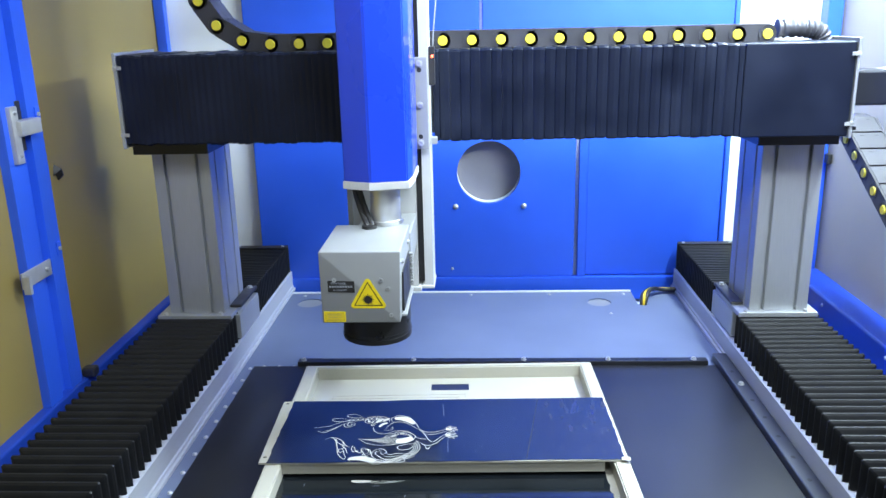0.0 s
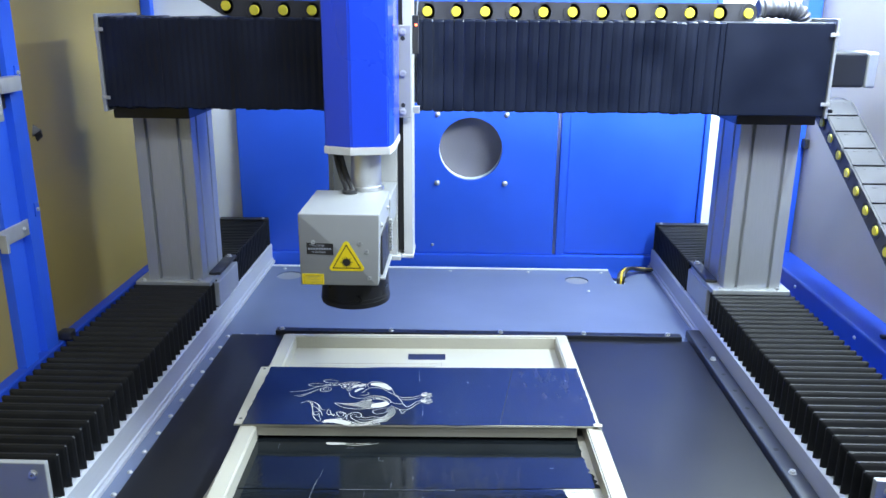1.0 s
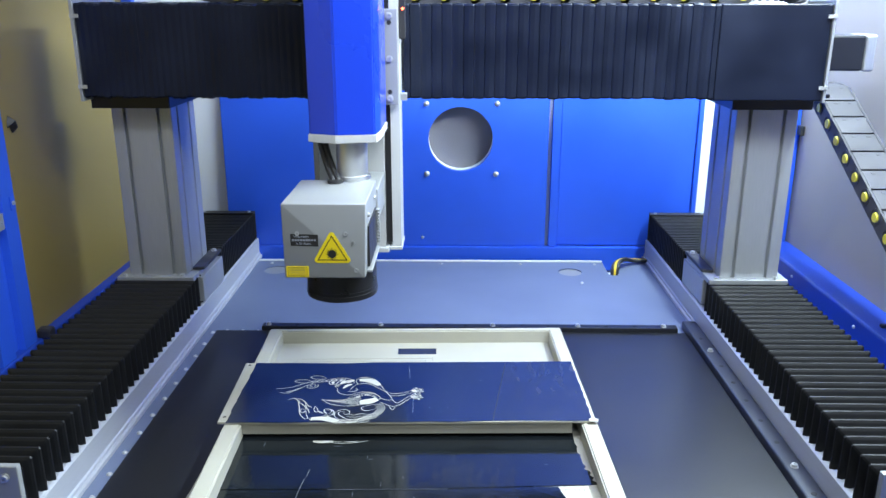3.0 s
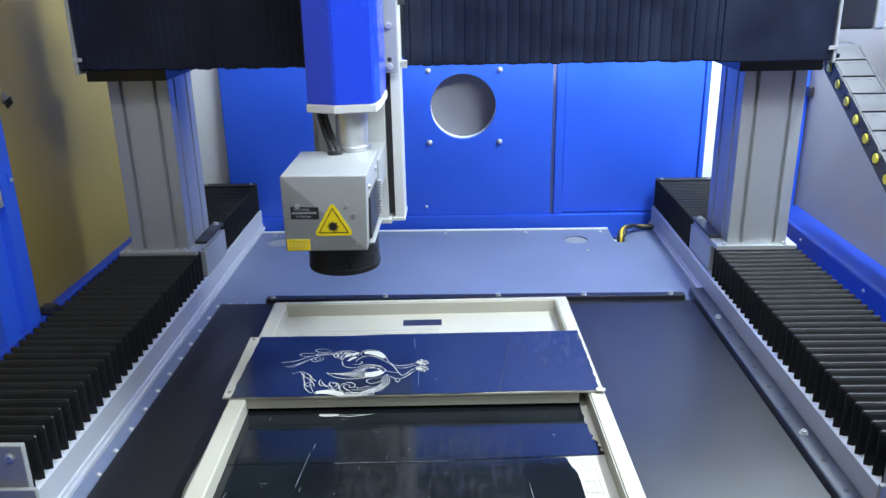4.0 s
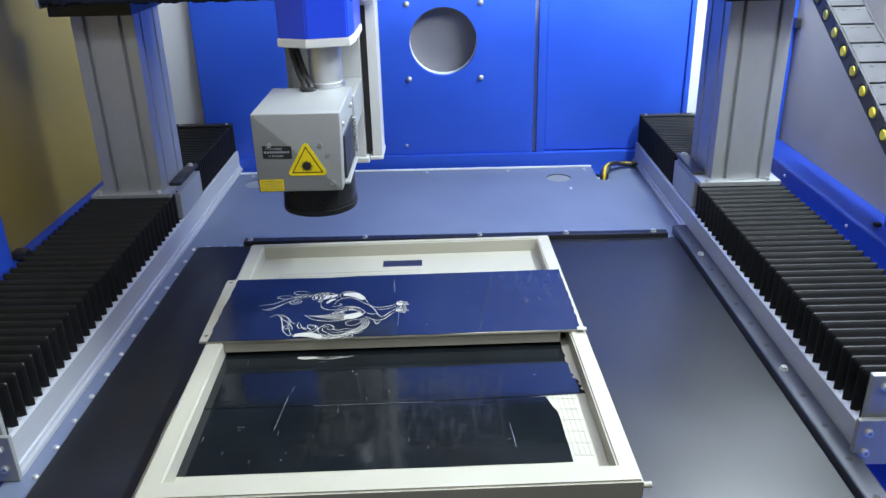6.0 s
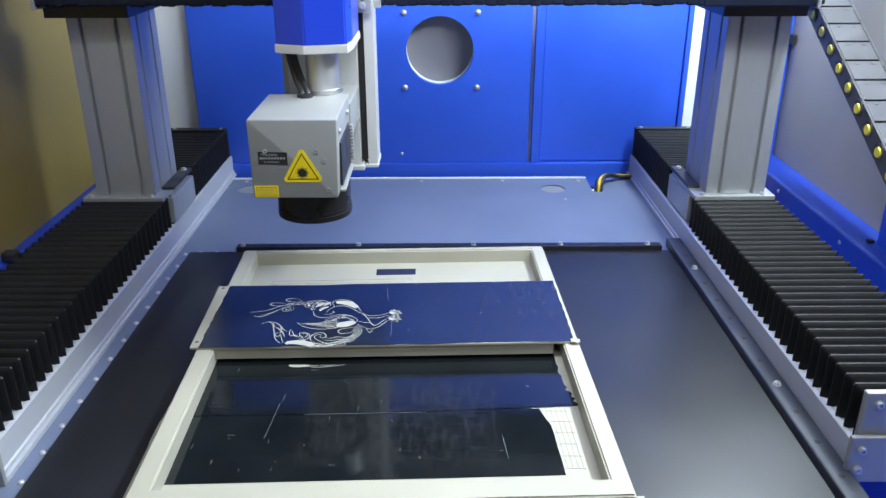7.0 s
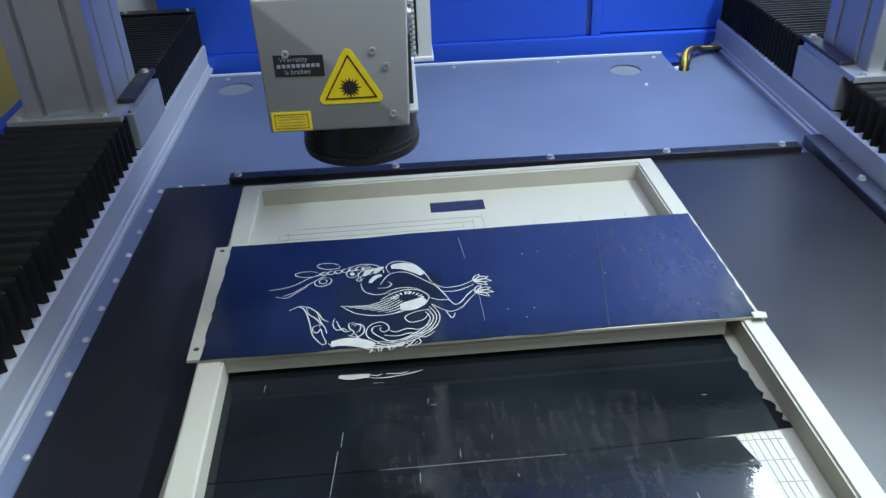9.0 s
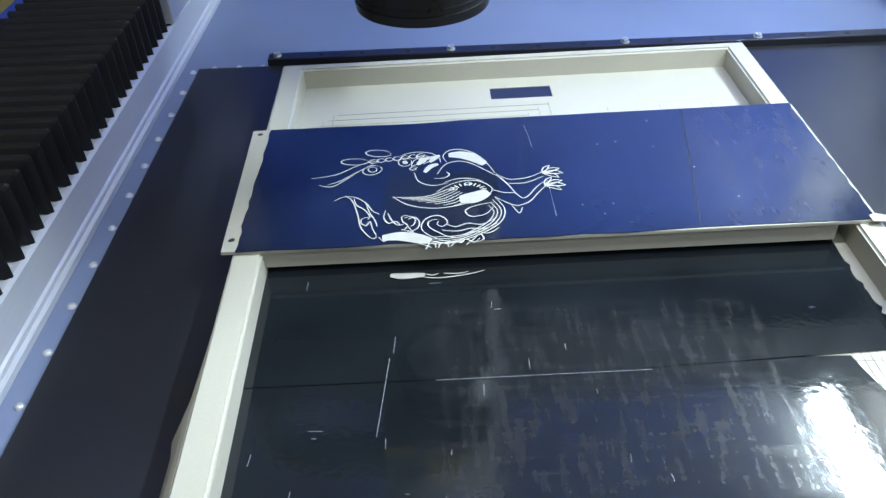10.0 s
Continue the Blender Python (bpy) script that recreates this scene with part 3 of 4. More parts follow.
def beam_bellows(x0, x1, pitch, seed, deep):
    n = round((x1 - x0) / pitch)
    rng = random.Random(seed)
    sections = []
    for i in range(n + 1):
        x = x0 + (x1 - x0) * i / n + (rng.uniform(-0.0012, 0.0012) if 0 < i < n else 0)
        sag = 0.001 * math.sin(i * 1.7) + rng.uniform(-0.0007, 0.0007)
        p = (x1 - x0) / n
        for d, dx in ((0.0007, -0.40 * p), (0.0, -0.03 * p), (0.0, 0.03 * p), (0.0007, 0.40 * p), (deep, 0.5 * p)):
            if (i == n and dx > 0.1 * p) or (i == 0 and dx < -0.1 * p):
                continue
            sections.append([(x + dx, 0.19, 0.598 - d + sag), (x + dx, YF + d + 0.003, 0.598 - d * 0.8 + sag), (x + dx, YF + d, 0.595 - d * 0.8 + sag),
                             (x + dx, YF + d + 0.001, 0.520), (x + dx, YF + d, 0.449 + d * 0.6 + sag), (x + dx, YF + d + 0.003, 0.446 + d * 0.6 + sag), (x + dx, 0.19, 0.447 + d)])
    bm = bmesh.new()
    bellows_run(bm, sections)
    ob = part("folded_cover", bm, BEAM_RUBBER, beam, "black folded bellows cover")
    mod = ob.modifiers.new("thickness", "SOLIDIFY")
    mod.thickness, mod.offset = 0.0008, -1
    return ob


beam_bellows(-0.580, -0.186, 0.0115, 5, 0.0010)
beam_bellows(-0.046, 0.462, 0.0178, 9, 0.0020)
bm = bmesh.new()
box(bm, 0.4635, 0.6405, YF, 0.19, 0.444, 0.597, 0.002)
part("flat_cover", bm, BEAM_RUBBER, beam, "flat black cover sheet")
for x0, x1 in ((-0.587, -0.5815), (0.6415, 0.6465)):
    bm = bmesh.new()
    box(bm, x0, x1, YF - 0.003, 0.20, 0.441, 0.603, 0.001)
    e = part("end_plate", bm, ALU, beam, "thin bare metal end plate")
    for zz in (0.465, 0.578):
        piece("screw", SCREW_SMALL, ((x0 + x1) / 2, YF - 0.003, zz), e, FRONT)
        bm = bmesh.new()
        box(bm, x1 - 0.014 if x0 > 0 else x0, x1 if x0 > 0 else x0 + 0.014, YF - 0.005, YF - 0.003, zz - 0.003, zz + 0.003)
        part("clip", bm, STEEL, e)
bm = bmesh.new()
box(bm, 0.480, 0.600, 0.055, 0.075, 0.4445, 0.4475)
part("lower_edge", bm, STEEL, beam)

motor = thing("stepper_motor", (0.70, 0.11, 0.49), "dark square stepper motor on the end of the gantry beam", "motor")
bm = bmesh.new()
box(bm, 0.647, 0.7250, 0.080, 0.142, 0.488, 0.547, 0.004)
part("stator", bm, BLACK, motor, "black laminated motor body")
bm = bmesh.new()
box(bm, 0.7255, 0.7440, 0.079, 0.143, 0.487, 0.548, 0.004)
part("end_cap", bm, ALU, motor, "bare aluminium end cap")

# ---- drag chains ----
LINK = 0.0497


def link_meshes():
    """One chain link along x, its dotted side towards -y, with a round yellow cap."""
    bm = bmesh.new()
    n = 12
    half = 0.0165
    outline = [(half * 0.9 * math.cos(a) + LINK * 0.5, half * math.sin(a)) for a in np.linspace(-math.pi / 2, math.pi / 2, n)]
    outline += [(-LINK * 0.5 + 0.006, half), (-LINK * 0.5 - 0.004, half * 0.7), (-LINK * 0.5 - 0.004, -half * 0.7), (-LINK * 0.5 + 0.006, -half)]
    prism(bm, outline, 0.0295, 0.0335, FRONT)
    prism(bm, outline, -0.0335, -0.0295, FRONT)
    prism(bm, ring_points(LINK * 0.5, 0, 0.0150, 24), 0.0336, 0.0346, FRONT, [ring_points(LINK * 0.5, 0, 0.0138, 24)])
    box(bm, -LINK * 0.5 + 0.001, LINK * 0.5 - 0.003, -0.029, 0.029, 0.0125, 0.0165, 0.001)
    box(bm, -LINK * 0.5 + 0.001, LINK * 0.5 - 0.003, -0.029, 0.029, -0.0165, -0.0125, 0.001)
    for yy in (-0.015, 0.012):
        box(bm, -LINK * 0.5 + 0.006, -LINK * 0.5 + 0.010, yy, yy + 0.006, 0.0166, 0.0172)
    a = shared("chain_link", bm, CHAIN)
    bm = bmesh.new()
    cyl(bm, Matrix.Translation((LINK * 0.5, -0.0348, 0)) @ FRONT, 0.0088, 0.0028, 24, 0.0078)
    return a, shared("pin_cap", bm, CAPS)


LINK_ME, CAP_ME = link_meshes()


def chain(name, poses, at, label):
    ob = thing(name, at, label, "drag chain")
    for m in poses:
        lk = piece("chain_link", LINK_ME, m.translation, ob, m.to_3x3().to_4x4())
        cp = new("pin_cap", CAP_ME)
        cp.parent = lk
        PLACE[cp] = PLACE[lk]
    return ob


poses = [pose(-0.057 + LINK * i, 0.118, 0.610, 0, 0, 0) for i in range(-5, 12)]
px, pz, ang = -0.057 - LINK * 5 - 0.5 * LINK, 0.610, 0.0
for k in range(7):
    ang += 24 if k else 8
    mx, mz = px - 0.5 * LINK * math.cos(radians(ang)), pz + 0.5 * LINK * math.sin(radians(ang))
    poses.append(pose(mx, 0.118, mz, 0, ang, 0))
    px, pz = px - LINK * math.cos(radians(ang)), pz + LINK * math.sin(radians(ang))
poses += [pose(px + LINK * (i + 0.5), 0.118, pz, 0, 180, 0) for i in range(7)]
chain("drag_chain", poses, (0.2, 0.118, 0.593), "dark grey cable drag chain with yellow pin caps on the beam")
# bracket and hose at the chain's end
hose = thing("corrugated_hose", (0.57, 0.13, 0.60), "dark corrugated cable hose at the end of the chain", "hose")
bm = bmesh.new()
line = smooth_line([(0.545, 0.130, 0.617), (0.590, 0.130, 0.617), (0.618, 0.131, 0.610), (0.628, 0.134, 0.590)], 14)
rows = []
for i, q in enumerate(line):
    d = (line[min(i + 1, len(line) - 1)] - line[max(i - 1, 0)]).normalized()
    u = d.cross(Vector((0, 1, 0))).normalized()
    v = d.cross(u)
    r = 0.0162 if i % 4 < 2 else 0.0138
    rows.append([bm.verts.new(q + r * (math.cos(2 * math.pi * k / 20) * u + math.sin(2 * math.pi * k / 20) * v)) for k in range(20)])
for a, b in zip(rows, rows[1:]):
    for k in range(20):
        bm.faces.new((a[k], a[(k + 1) % 20], b[(k + 1) % 20], b[k]))
bm.faces.new(rows[0][::-1]), bm.faces.new(rows[-1])
part("hose_body", bm, CHAIN, hose, smooth=True)
bm = bmesh.new()
box(bm, 0.525, 0.557, 0.095, 0.150, 0.5985, 0.6015)
brk = part("clamp_bracket", bm, STEEL, hose, "bright clamp bracket")
for xx in (0.532, 0.541):
    piece("screw", SCREW_SMALL, (xx, 0.100, 0.6015), brk)

# chain that hangs from the beam's end towards the front
A, B = Vector((0.765, 0.212, 0.395)), Vector((0.765, -0.078, 0.231))
d = (B - A).normalized()
pitch_deg = math.degrees(math.asin(-d.z))
poses = []
for k in range(-1, 15):
    c = A + d * LINK * k
    poses.append(pose(c.x, c.y, c.z, 0, pitch_deg, -90))
poses.append(pose(0.765, 0.290, 0.428, 0, 8, -90))
chain("drag_chain", poses, (0.765, -0.05, 0.2), "dark grey drag chain with yellow caps sloping beside the grey wall")
bm = bmesh.new()
box(bm, 0.600, 0.735, 0.205, 0.260, 0.428, 0.436, 0.002)
single("chain_bracket", bm, BLACK, "black bracket between the beam and the drag chain", "bracket")

# ---- vertical axis with the blue laser cover ----
zax = thing("vertical_axis", (-0.12, -0.08, 0.2), "silver vertical axis with a blue sheet metal laser cover", "vertical axis")
bm = bmesh.new()
prism(bm, [(-0.188, -0.046), (-0.076, -0.046), (-0.076, -0.022), (-0.065, -0.022), (-0.065, -0.040), (-0.0505, -0.040), (-0.0505, 0.020), (-0.188, 0.020)], 0.212, 1.10)
part("axis_profile", bm, LIGHT_GREY, zax)
bm = bmesh.new()
box(bm, -0.0755, -0.0655, -0.0300, -0.0225, 0.216, 1.10)
part("slot_cover", bm, PLASTIC, zax, "black slot strip")
bm = bmesh.new()
box(bm, -0.190, -0.0705, -0.0495, 0.0225, 0.203, 0.2115, 0.0015)
box(bm, -0.070, -0.0490, -0.0420, 0.0225, 0.2055, 0.2115, 0.0015)
part("bottom_plate", bm, LIGHT_GREY, zax)
bm = bmesh.new()
box(bm, -0.188, -0.180, -0.052, -0.0465, 0.2118, 0.42, 0.001)
part("edge_strip", bm, SILVER, zax)
bm = bmesh.new()
box(bm, -0.0795, -0.0515, -0.0520, -0.0465, 0.446, 0.590, 0.001)
brk = part("bracket_plate", bm, SILVER, zax, "grey bracket plate")
for zz in (0.456, 0.516, 0.580):
    piece("socket_screw", SCREW, (-0.064, -0.052, zz), brk, FRONT)
for zz in (0.466, 0.570):
    piece("bolt_hole", HOLE, (-0.064, -0.052, zz), brk, FRONT)
bm = bmesh.new()
box(bm, -0.0495, -0.0390, -0.030, -0.020, 0.450, 0.462, 0.001)
part("sensor_tab", bm, STEEL, zax, "small bright sensor tab")
bm = bmesh.new()
box(bm, -0.0500, -0.0405, -0.034, -0.020, 0.545, 0.605, 0.001)
sensor = part("sensor", bm, PLASTIC, zax, "small black sensor")
bm = bmesh.new()
bmesh.ops.create_uvsphere(bm, u_segments=10, v_segments=6, radius=0.0022, matrix=Matrix.Translation((-0.0440, -0.0345, 0.590)))
part("indicator", bm, led, sensor, "glowing red indicator")
bm = bmesh.new()
tube(bm, [(-0.043, -0.030, 0.600), (-0.041, -0.032, 0.63), (-0.036, -0.028, 0.68), (-0.030, -0.02, 0.75)], 0.0012, 6)
part("sensor_wire", bm, SILVER, zax)

plan = [(-0.1685, -0.187), (-0.128, -0.203), (-0.0745, -0.192), (-0.0700, -0.155), (-0.0700, -0.060), (-0.1685, -0.060)]
bm = bmesh.new()
prism(bm, plan, 0.4225, 1.05)
es = [e for e in bm.edges if abs((e.verts[0].co - e.verts[1].co).z) > 0.3]
bmesh.ops.bevel(bm, geom=es, offset=0.002, segments=3, affect="EDGES")
part("laser_cover", bm, BLUE_DEEP, zax, "blue folded sheet metal cover")
bm = bmesh.new()
prism(bm, [(x * 1.0 + (0.0015 if x > -0.1 else -0.0015), y - 0.0015) for x, y in plan], 0.4105, 0.4220)
bmesh.ops.bevel(bm, geom=[e for e in bm.edges if abs((e.verts[0].co - e.verts[1].co).z) < 1e-4], offset=0.001, segments=2, affect="EDGES")
part("cover_cap", bm, LIGHT_GREY, zax, "silver bottom cap")

# ---- scan head ----
head = thing("scan_head", (-0.131, -0.245, 0.25), "silver box scan head with warning labels and a black lens", "laser head")
bm = bmesh.new()
X0, X1, Y0, Y1, Z0, Z1 = -0.1855, -0.0765, -0.320, -0.176, 0.2530, 0.3535
prism(bm, [(X0, Z0), (X1 - 0.003, Z0), (X1, Z1), (X0 - 0.0005, Z1)], -Y1, -Y0, FRONT)
bmesh.ops.bevel(bm, geom=bm.edges[:], offset=0.0018, segments=3, affect="EDGES", profile=0.5)
part("housing", bm, SILVER, head, smooth=True)
bm = bmesh.new()
box(bm, X1 - 0.0022, X1 + 0.0012, -0.298, -0.196, 0.262, 0.318, 0.0005)
grille = part("grille", bm, PLASTIC, head, "dark finned cooling grille")
for i in range(11):
    bm = bmesh.new()
    box(bm, X1 - 0.001, X1 + 0.0062, -0.205, -0.195, 0.268 + 0.0046 * i, 0.2705 + 0.0046 * i)
    part("fin", bm, SILVER, grille)
bm = bmesh.new()
box(bm, X1 - 0.003, X1 + 0.0045, -0.300, -0.188, 0.2545, 0.2580, 0.001)
part("lower_lip", bm, SILVER, head)
for yy, zz in ((-0.300, 0.334), (-0.210, 0.336)):
    piece("side_screw", SCREW_SMALL, (X1, yy, zz), head, TO_RIGHT)
for sx, sz in ((-0.1665, 0.3140), (-0.1035, 0.3135), (-0.0945, 0.3015), (-0.0915, 0.2640)):
    piece("housing_screw", SCREW_SMALL, (sx, Y0 + 0.0018, sz), head, FRONT)
bm = bmesh.new()
cyl(bm, Matrix.Translation((-0.1215, -0.243, 0.2330)), 0.0490, 0.0400, 56)
cyl(bm, Matrix.Translation((-0.1215, -0.243, 0.2130)), 0.0503, 0.0030, 56)
cyl(bm, Matrix.Translation((-0.1215, -0.243, 0.2095)), 0.0496, 0.0042, 56)
cyl(bm, Matrix.Translation((-0.1215, -0.243, 0.2190)), 0.0496, 0.0012, 56)
lens = part("lens_barrel", bm, LENS, head, "black round lens barrel", smooth=True)
bm = bmesh.new()
cyl(bm, Matrix.Translation((-0.1215, -0.243, 0.2072)), 0.036, 0.0006, 40)
part("lens_glass", bm, STEEL, lens)
# tube and cables above it
bm = bmesh.new()
cyl(bm, Matrix.Translation((-0.112, -0.165, 0.385)), 0.0225, 0.052, 40)
cyl(bm, Matrix.Translation((-0.112, -0.165, 0.3570)), 0.026, 0.006, 40)
part("beam_tube", bm, TUBE, head, "polished steel beam tube", smooth=True)
bm = bmesh.new()
box(bm, -0.160, -0.075, -0.1755, -0.050, 0.2900, 0.3400, 0.002)
part("mounting_arm", bm, SILVER, head)
for off in (0.0, 0.0075):
    bm = bmesh.new()
    tube(bm, [(-0.160 + off, -0.150, 0.418), (-0.158 + off, -0.156, 0.400), (-0.148 + off, -0.172, 0.374), (-0.138 + off, -0.190, 0.358), (-0.136 + off, -0.196, 0.350)], 0.0042)
    part("cable", bm, PLASTIC, head, smooth=True)
bm = bmesh.new()
cyl(bm, Matrix.Translation((-0.133, -0.196, 0.3555)), 0.011, 0.005, 20)
part("cable_gland", bm, PLASTIC, head, smooth=True)


def front_plate(name, outline, mat, parent, depth0, depth1, holes=()):
    bm = bmesh.new()
    prism(bm, outline, depth0, depth1, Matrix.Translation((0, Y0, 0)) @ FRONT, holes)
    return part(name, bm, mat, parent)


def triangle(cx, cz, r, corner):
    pts = []
    for k in range(3):
        a = math.pi / 2 + k * 2 * math.pi / 3
        c = (cx + (r - 2 * corner) * math.cos(a) * 1.0, cz + (r - 2 * corner) * math.sin(a))
        for j in range(7):
            b = a + (j / 6 - 0.5) * 2 * math.pi / 3
            pts.append((c[0] + corner * math.cos(b), c[1] + corner * math.sin(b)))
    return pts


TX, TZ = -0.1218, 0.2895
sign = front_plate("warning_triangle", triangle(TX, TZ, 0.0305, 0.004), SIGN_YELLOW, head, 0.0, 0.0005)
tagged(sign, "yellow triangular laser warning sticker with a black sun symbol")
front_plate("border", triangle(TX, TZ - 0.0003, 0.0228, 0.0004), SIGN_BLACK, sign, 0.0005, 0.0007, [triangle(TX, TZ - 0.0003, 0.0205, 0.0004)])
burst = []
for k in range(32):
    a = 2 * math.pi * k / 32
    r = (0.0090 if (k // 2) % 2 == 0 else 0.0076) if k % 2 == 0 else 0.0047
    burst.append((TX - 0.0003 + r * math.cos(a), TZ - 0.0030 + r * math.sin(a)))
front_plate("sun_symbol", burst, SIGN_BLACK, sign, 0.0005, 0.0007)
plate = front_plate("warranty_label", [(-0.1755, 0.2975), (-0.1395, 0.2965), (-0.1395, 0.3125), (-0.1755, 0.3135)], SIGN_BLACK, head, 0.0, 0.0004)
tagged(plate, "small black printed label")
TURN_IN = Matrix.Translation((0, Y0 - 0.0005, 0)) @ FRONT
lettering("label_text", "Warranty", 0.0052, TURN_IN @ Matrix.Translation((-0.1715, 0.3083, 0)), LABEL_GREY, plate)
for x0, x1, z in ((-0.1735, -0.1415, 0.3040),):
    for k in range(9):
        w = (x1 - x0) / 9
        front_plate("print_bar", [(x0 + w * k, z - 0.0002), (x0 + w * (k + 0.72), z - 0.0002), (x0 + w * (k + 0.72), z + 0.0024), (x0 + w * k, z + 0.0024)], LABEL_GREY, plate, 0.0004, 0.0006)
lettering("label_text", "is broken", 0.0050, TURN_IN @ Matrix.Translation((-0.1685, 0.2990, 0)), LABEL_GREY, plate)
tag = front_plate("yellow_label", [(-0.1830, 0.2545), (-0.1535, 0.2545), (-0.1535, 0.2695), (-0.1830, 0.2695)], SIGN_YELLOW, head, 0.0, 0.0004)
tagged(tag, "small yellow printed label")
front_plate("frame_line", [(-0.1808, 0.2562), (-0.1557, 0.2562), (-0.1557, 0.2678), (-0.1808, 0.2678)], SIGN_BLACK, tag, 0.0004, 0.0006,
            [[(-0.1804, 0.2566), (-0.1561, 0.2566), (-0.1561, 0.2674), (-0.1804, 0.2674)]])
for z in (0.2585, 0.2610, 0.2635, 0.2655):
    front_plate("print_bar", [(-0.1785, z), (-0.158, z), (-0.158, z + 0.0004), (-0.1785, z + 0.0004)], PENCIL, tag, 0.0004, 0.0006)

# ---- cream tray on the table ----
TZ0 = 0.0065
tray_turn = Matrix.Translation((-0.0225, -0.306, 0)) @ pose(0, 0, 0, 0, 0, 1.6)     # the tray lies slightly askew
W2, D2 = 0.2600, 0.3240
tray = thing("tray", (-0.0225, -0.306, TZ0), "shallow cream enamelled metal tray on the black table", "tray")


def inset(x0, x1, y0, y1):
    return [(x0, y0), (x1, y0), (x1, y1), (x0, y1)]


bm = bmesh.new()
prism(bm, inset(-W2, W2, -D2, D2), TZ0, 0.040, tray_turn, [inset(-W2 + 0.024, W2 - 0.022, -D2 + 0.027, D2 - 0.013)])
es = [e for e in bm.edges if e.calc_length() > 0.3 and all(v.co.z > 0.039 for v in e.verts) and e.calc_face_angle(0) > 0.5]
bmesh.ops.bevel(bm, geom=es, offset=0.0022, segments=3, affect="EDGES")
part("rim", bm, CREAM, tray, smooth=True)
# bent skirt along the outer left side
bm = bmesh.new()
ys = [-0.015, -0.06, -0.11, -0.155, -0.172, -0.185, -0.24, -D2]
ws = [0.0005, 0.005, 0.011, 0.016, 0.020, 0.018, 0.018, 0.019]
rows = [[bm.verts.new(tray_turn @ Vector(p)) for p in ((-W2 + 0.001, y, 0.0385), (-W2 - w * 0.35, y, 0.030), (-W2 - w, y, 0.0075), (-W2 + 0.001, y, 0.0075))] for y, w in zip(ys, ws)]
for a, b in zip(rows, rows[1:]):
    for k in range(4):
        bm.faces.new((a[k], a[(k + 1) % 4], b[(k + 1) % 4], b[k]))
bm.faces.new(rows[0]), bm.faces.new(rows[-1][::-1])
bmesh.ops.recalc_face_normals(bm, faces=bm.faces[:])
part("side_skirt", bm, CREAM, tray, "bent cream side skirt")
bm = bmesh.new()
slot = inset(-0.0300, 0.0370, 0.263, 0.288)
prism(bm, inset(-W2 + 0.010, W2 - 0.018, -D2 + 0.02, D2 - 0.010), 0.0115, 0.0165, tray_turn, [slot])
part("tray_floor", bm, CREAM, tray)
bm = bmesh.new()
prism(bm, inset(-0.0298, 0.0368, 0.2632, 0.2878), 0.0120, 0.0160, tray_turn)
part("slot_backing", bm, SLOT_BLUE, tray, "dark blue sheet under the slot")
bm = bmesh.new()
cyl(bm, tray_turn @ Matrix.Translation((W2 + 0.005, -D2 + 0.012, 0.024)) @ TO_RIGHT, 0.0032, 0.014, 14)
part("peg", bm, CREAM, tray)

# pencil guide lines on the tray floor

def hairline(bm, x0, y0, x1, y1, w, z, m):
    a, b = Vector((x0, y0)), Vector((x1, y1))
    n = Vector((-(b - a).y, (b - a).x)).normalized() * w / 2
    prism(bm, [(a - n)[:], (b - n)[:], (b + n)[:], (a + n)[:]], z, z + 0.0002, m)


def torn_edge(a, b, amount, n, seed):
    rng = random.Random(seed)
    a, b = Vector(a), Vector(b)
    side = Vector((-(b - a).y, (b - a).x)).normalized()
    return [tuple(a.lerp(b, i / n) + side * (rng.uniform(-amount, amount) if 0 < i < n else 0)) for i in range(n)]


# dark film on the floor of the tray
upper = torn_edge((-0.262, -0.250), (-0.256, -0.448), 0.0008, 10, 1) + torn_edge((-0.2565, -0.449), (0.05, -0.4440), 0.0003, 6, 5)
upper += torn_edge((0.05, -0.4405), (0.219, -0.4315), 0.0003, 6, 7) + torn_edge((0.219, -0.4315), (0.2085, -0.385), 0.0030, 9, 8) + torn_edge((0.2085, -0.385), (0.2050, -0.330), 0.0022, 10, 10) + torn_edge((0.2050, -0.330), (0.204, -0.250), 0.002, 8, 9)
lower = torn_edge((-0.259, -0.430), (-0.2525, -0.5745), 0.0005, 6, 2) + torn_edge((-0.2525, -0.5745), (0.1845, -0.5625), 0.0003, 10, 3)
lower += torn_edge((0.1845, -0.5625), (0.180, -0.47), 0.0006, 6, 4) + torn_edge((0.180, -0.47), (0.166, -0.425), 0.001, 4, 6)
film = thing("film_sheet", (-0.02, -0.42, 0.0167), "glossy black protective film sheets with torn edges on the tray", "film")
bm = bmesh.new()
prism(bm, lower, 0.0168, 0.0171)
part("lower_sheet", bm, FILM, film)
bm = bmesh.new()
prism(bm, upper, 0.0172, 0.0178)
part("upper_sheet", bm, FILM, film)


def hair(name, parent, mat, x0, y0, x1, y1, w, z, m=None):
    bm = bmesh.new()
    hairline(bm, x0, y0, x1, y1, w, z, m or Matrix())
    return part(name, bm, mat, parent)


for i in range(5):
    yy = 0.245 - 0.011 * i
    hair("pencil_line", tray, PENCIL, -0.225 + 0.010 * i * -1 + 0.03, yy, 0.03 - 0.012 * i, yy + 0.001, 0.00045, 0.0166, tray_turn)
    hair("pencil_line", tray, PENCIL, -0.20 - 0.010 * i, yy, -0.20 - 0.010 * i, 0.17, 0.00045, 0.0166, tray_turn)
    hair("pencil_line", tray, PENCIL, 0.03 - 0.012 * i, yy + 0.006, 0.03 - 0.012 * i, 0.17, 0.00045, 0.0166, tray_turn)
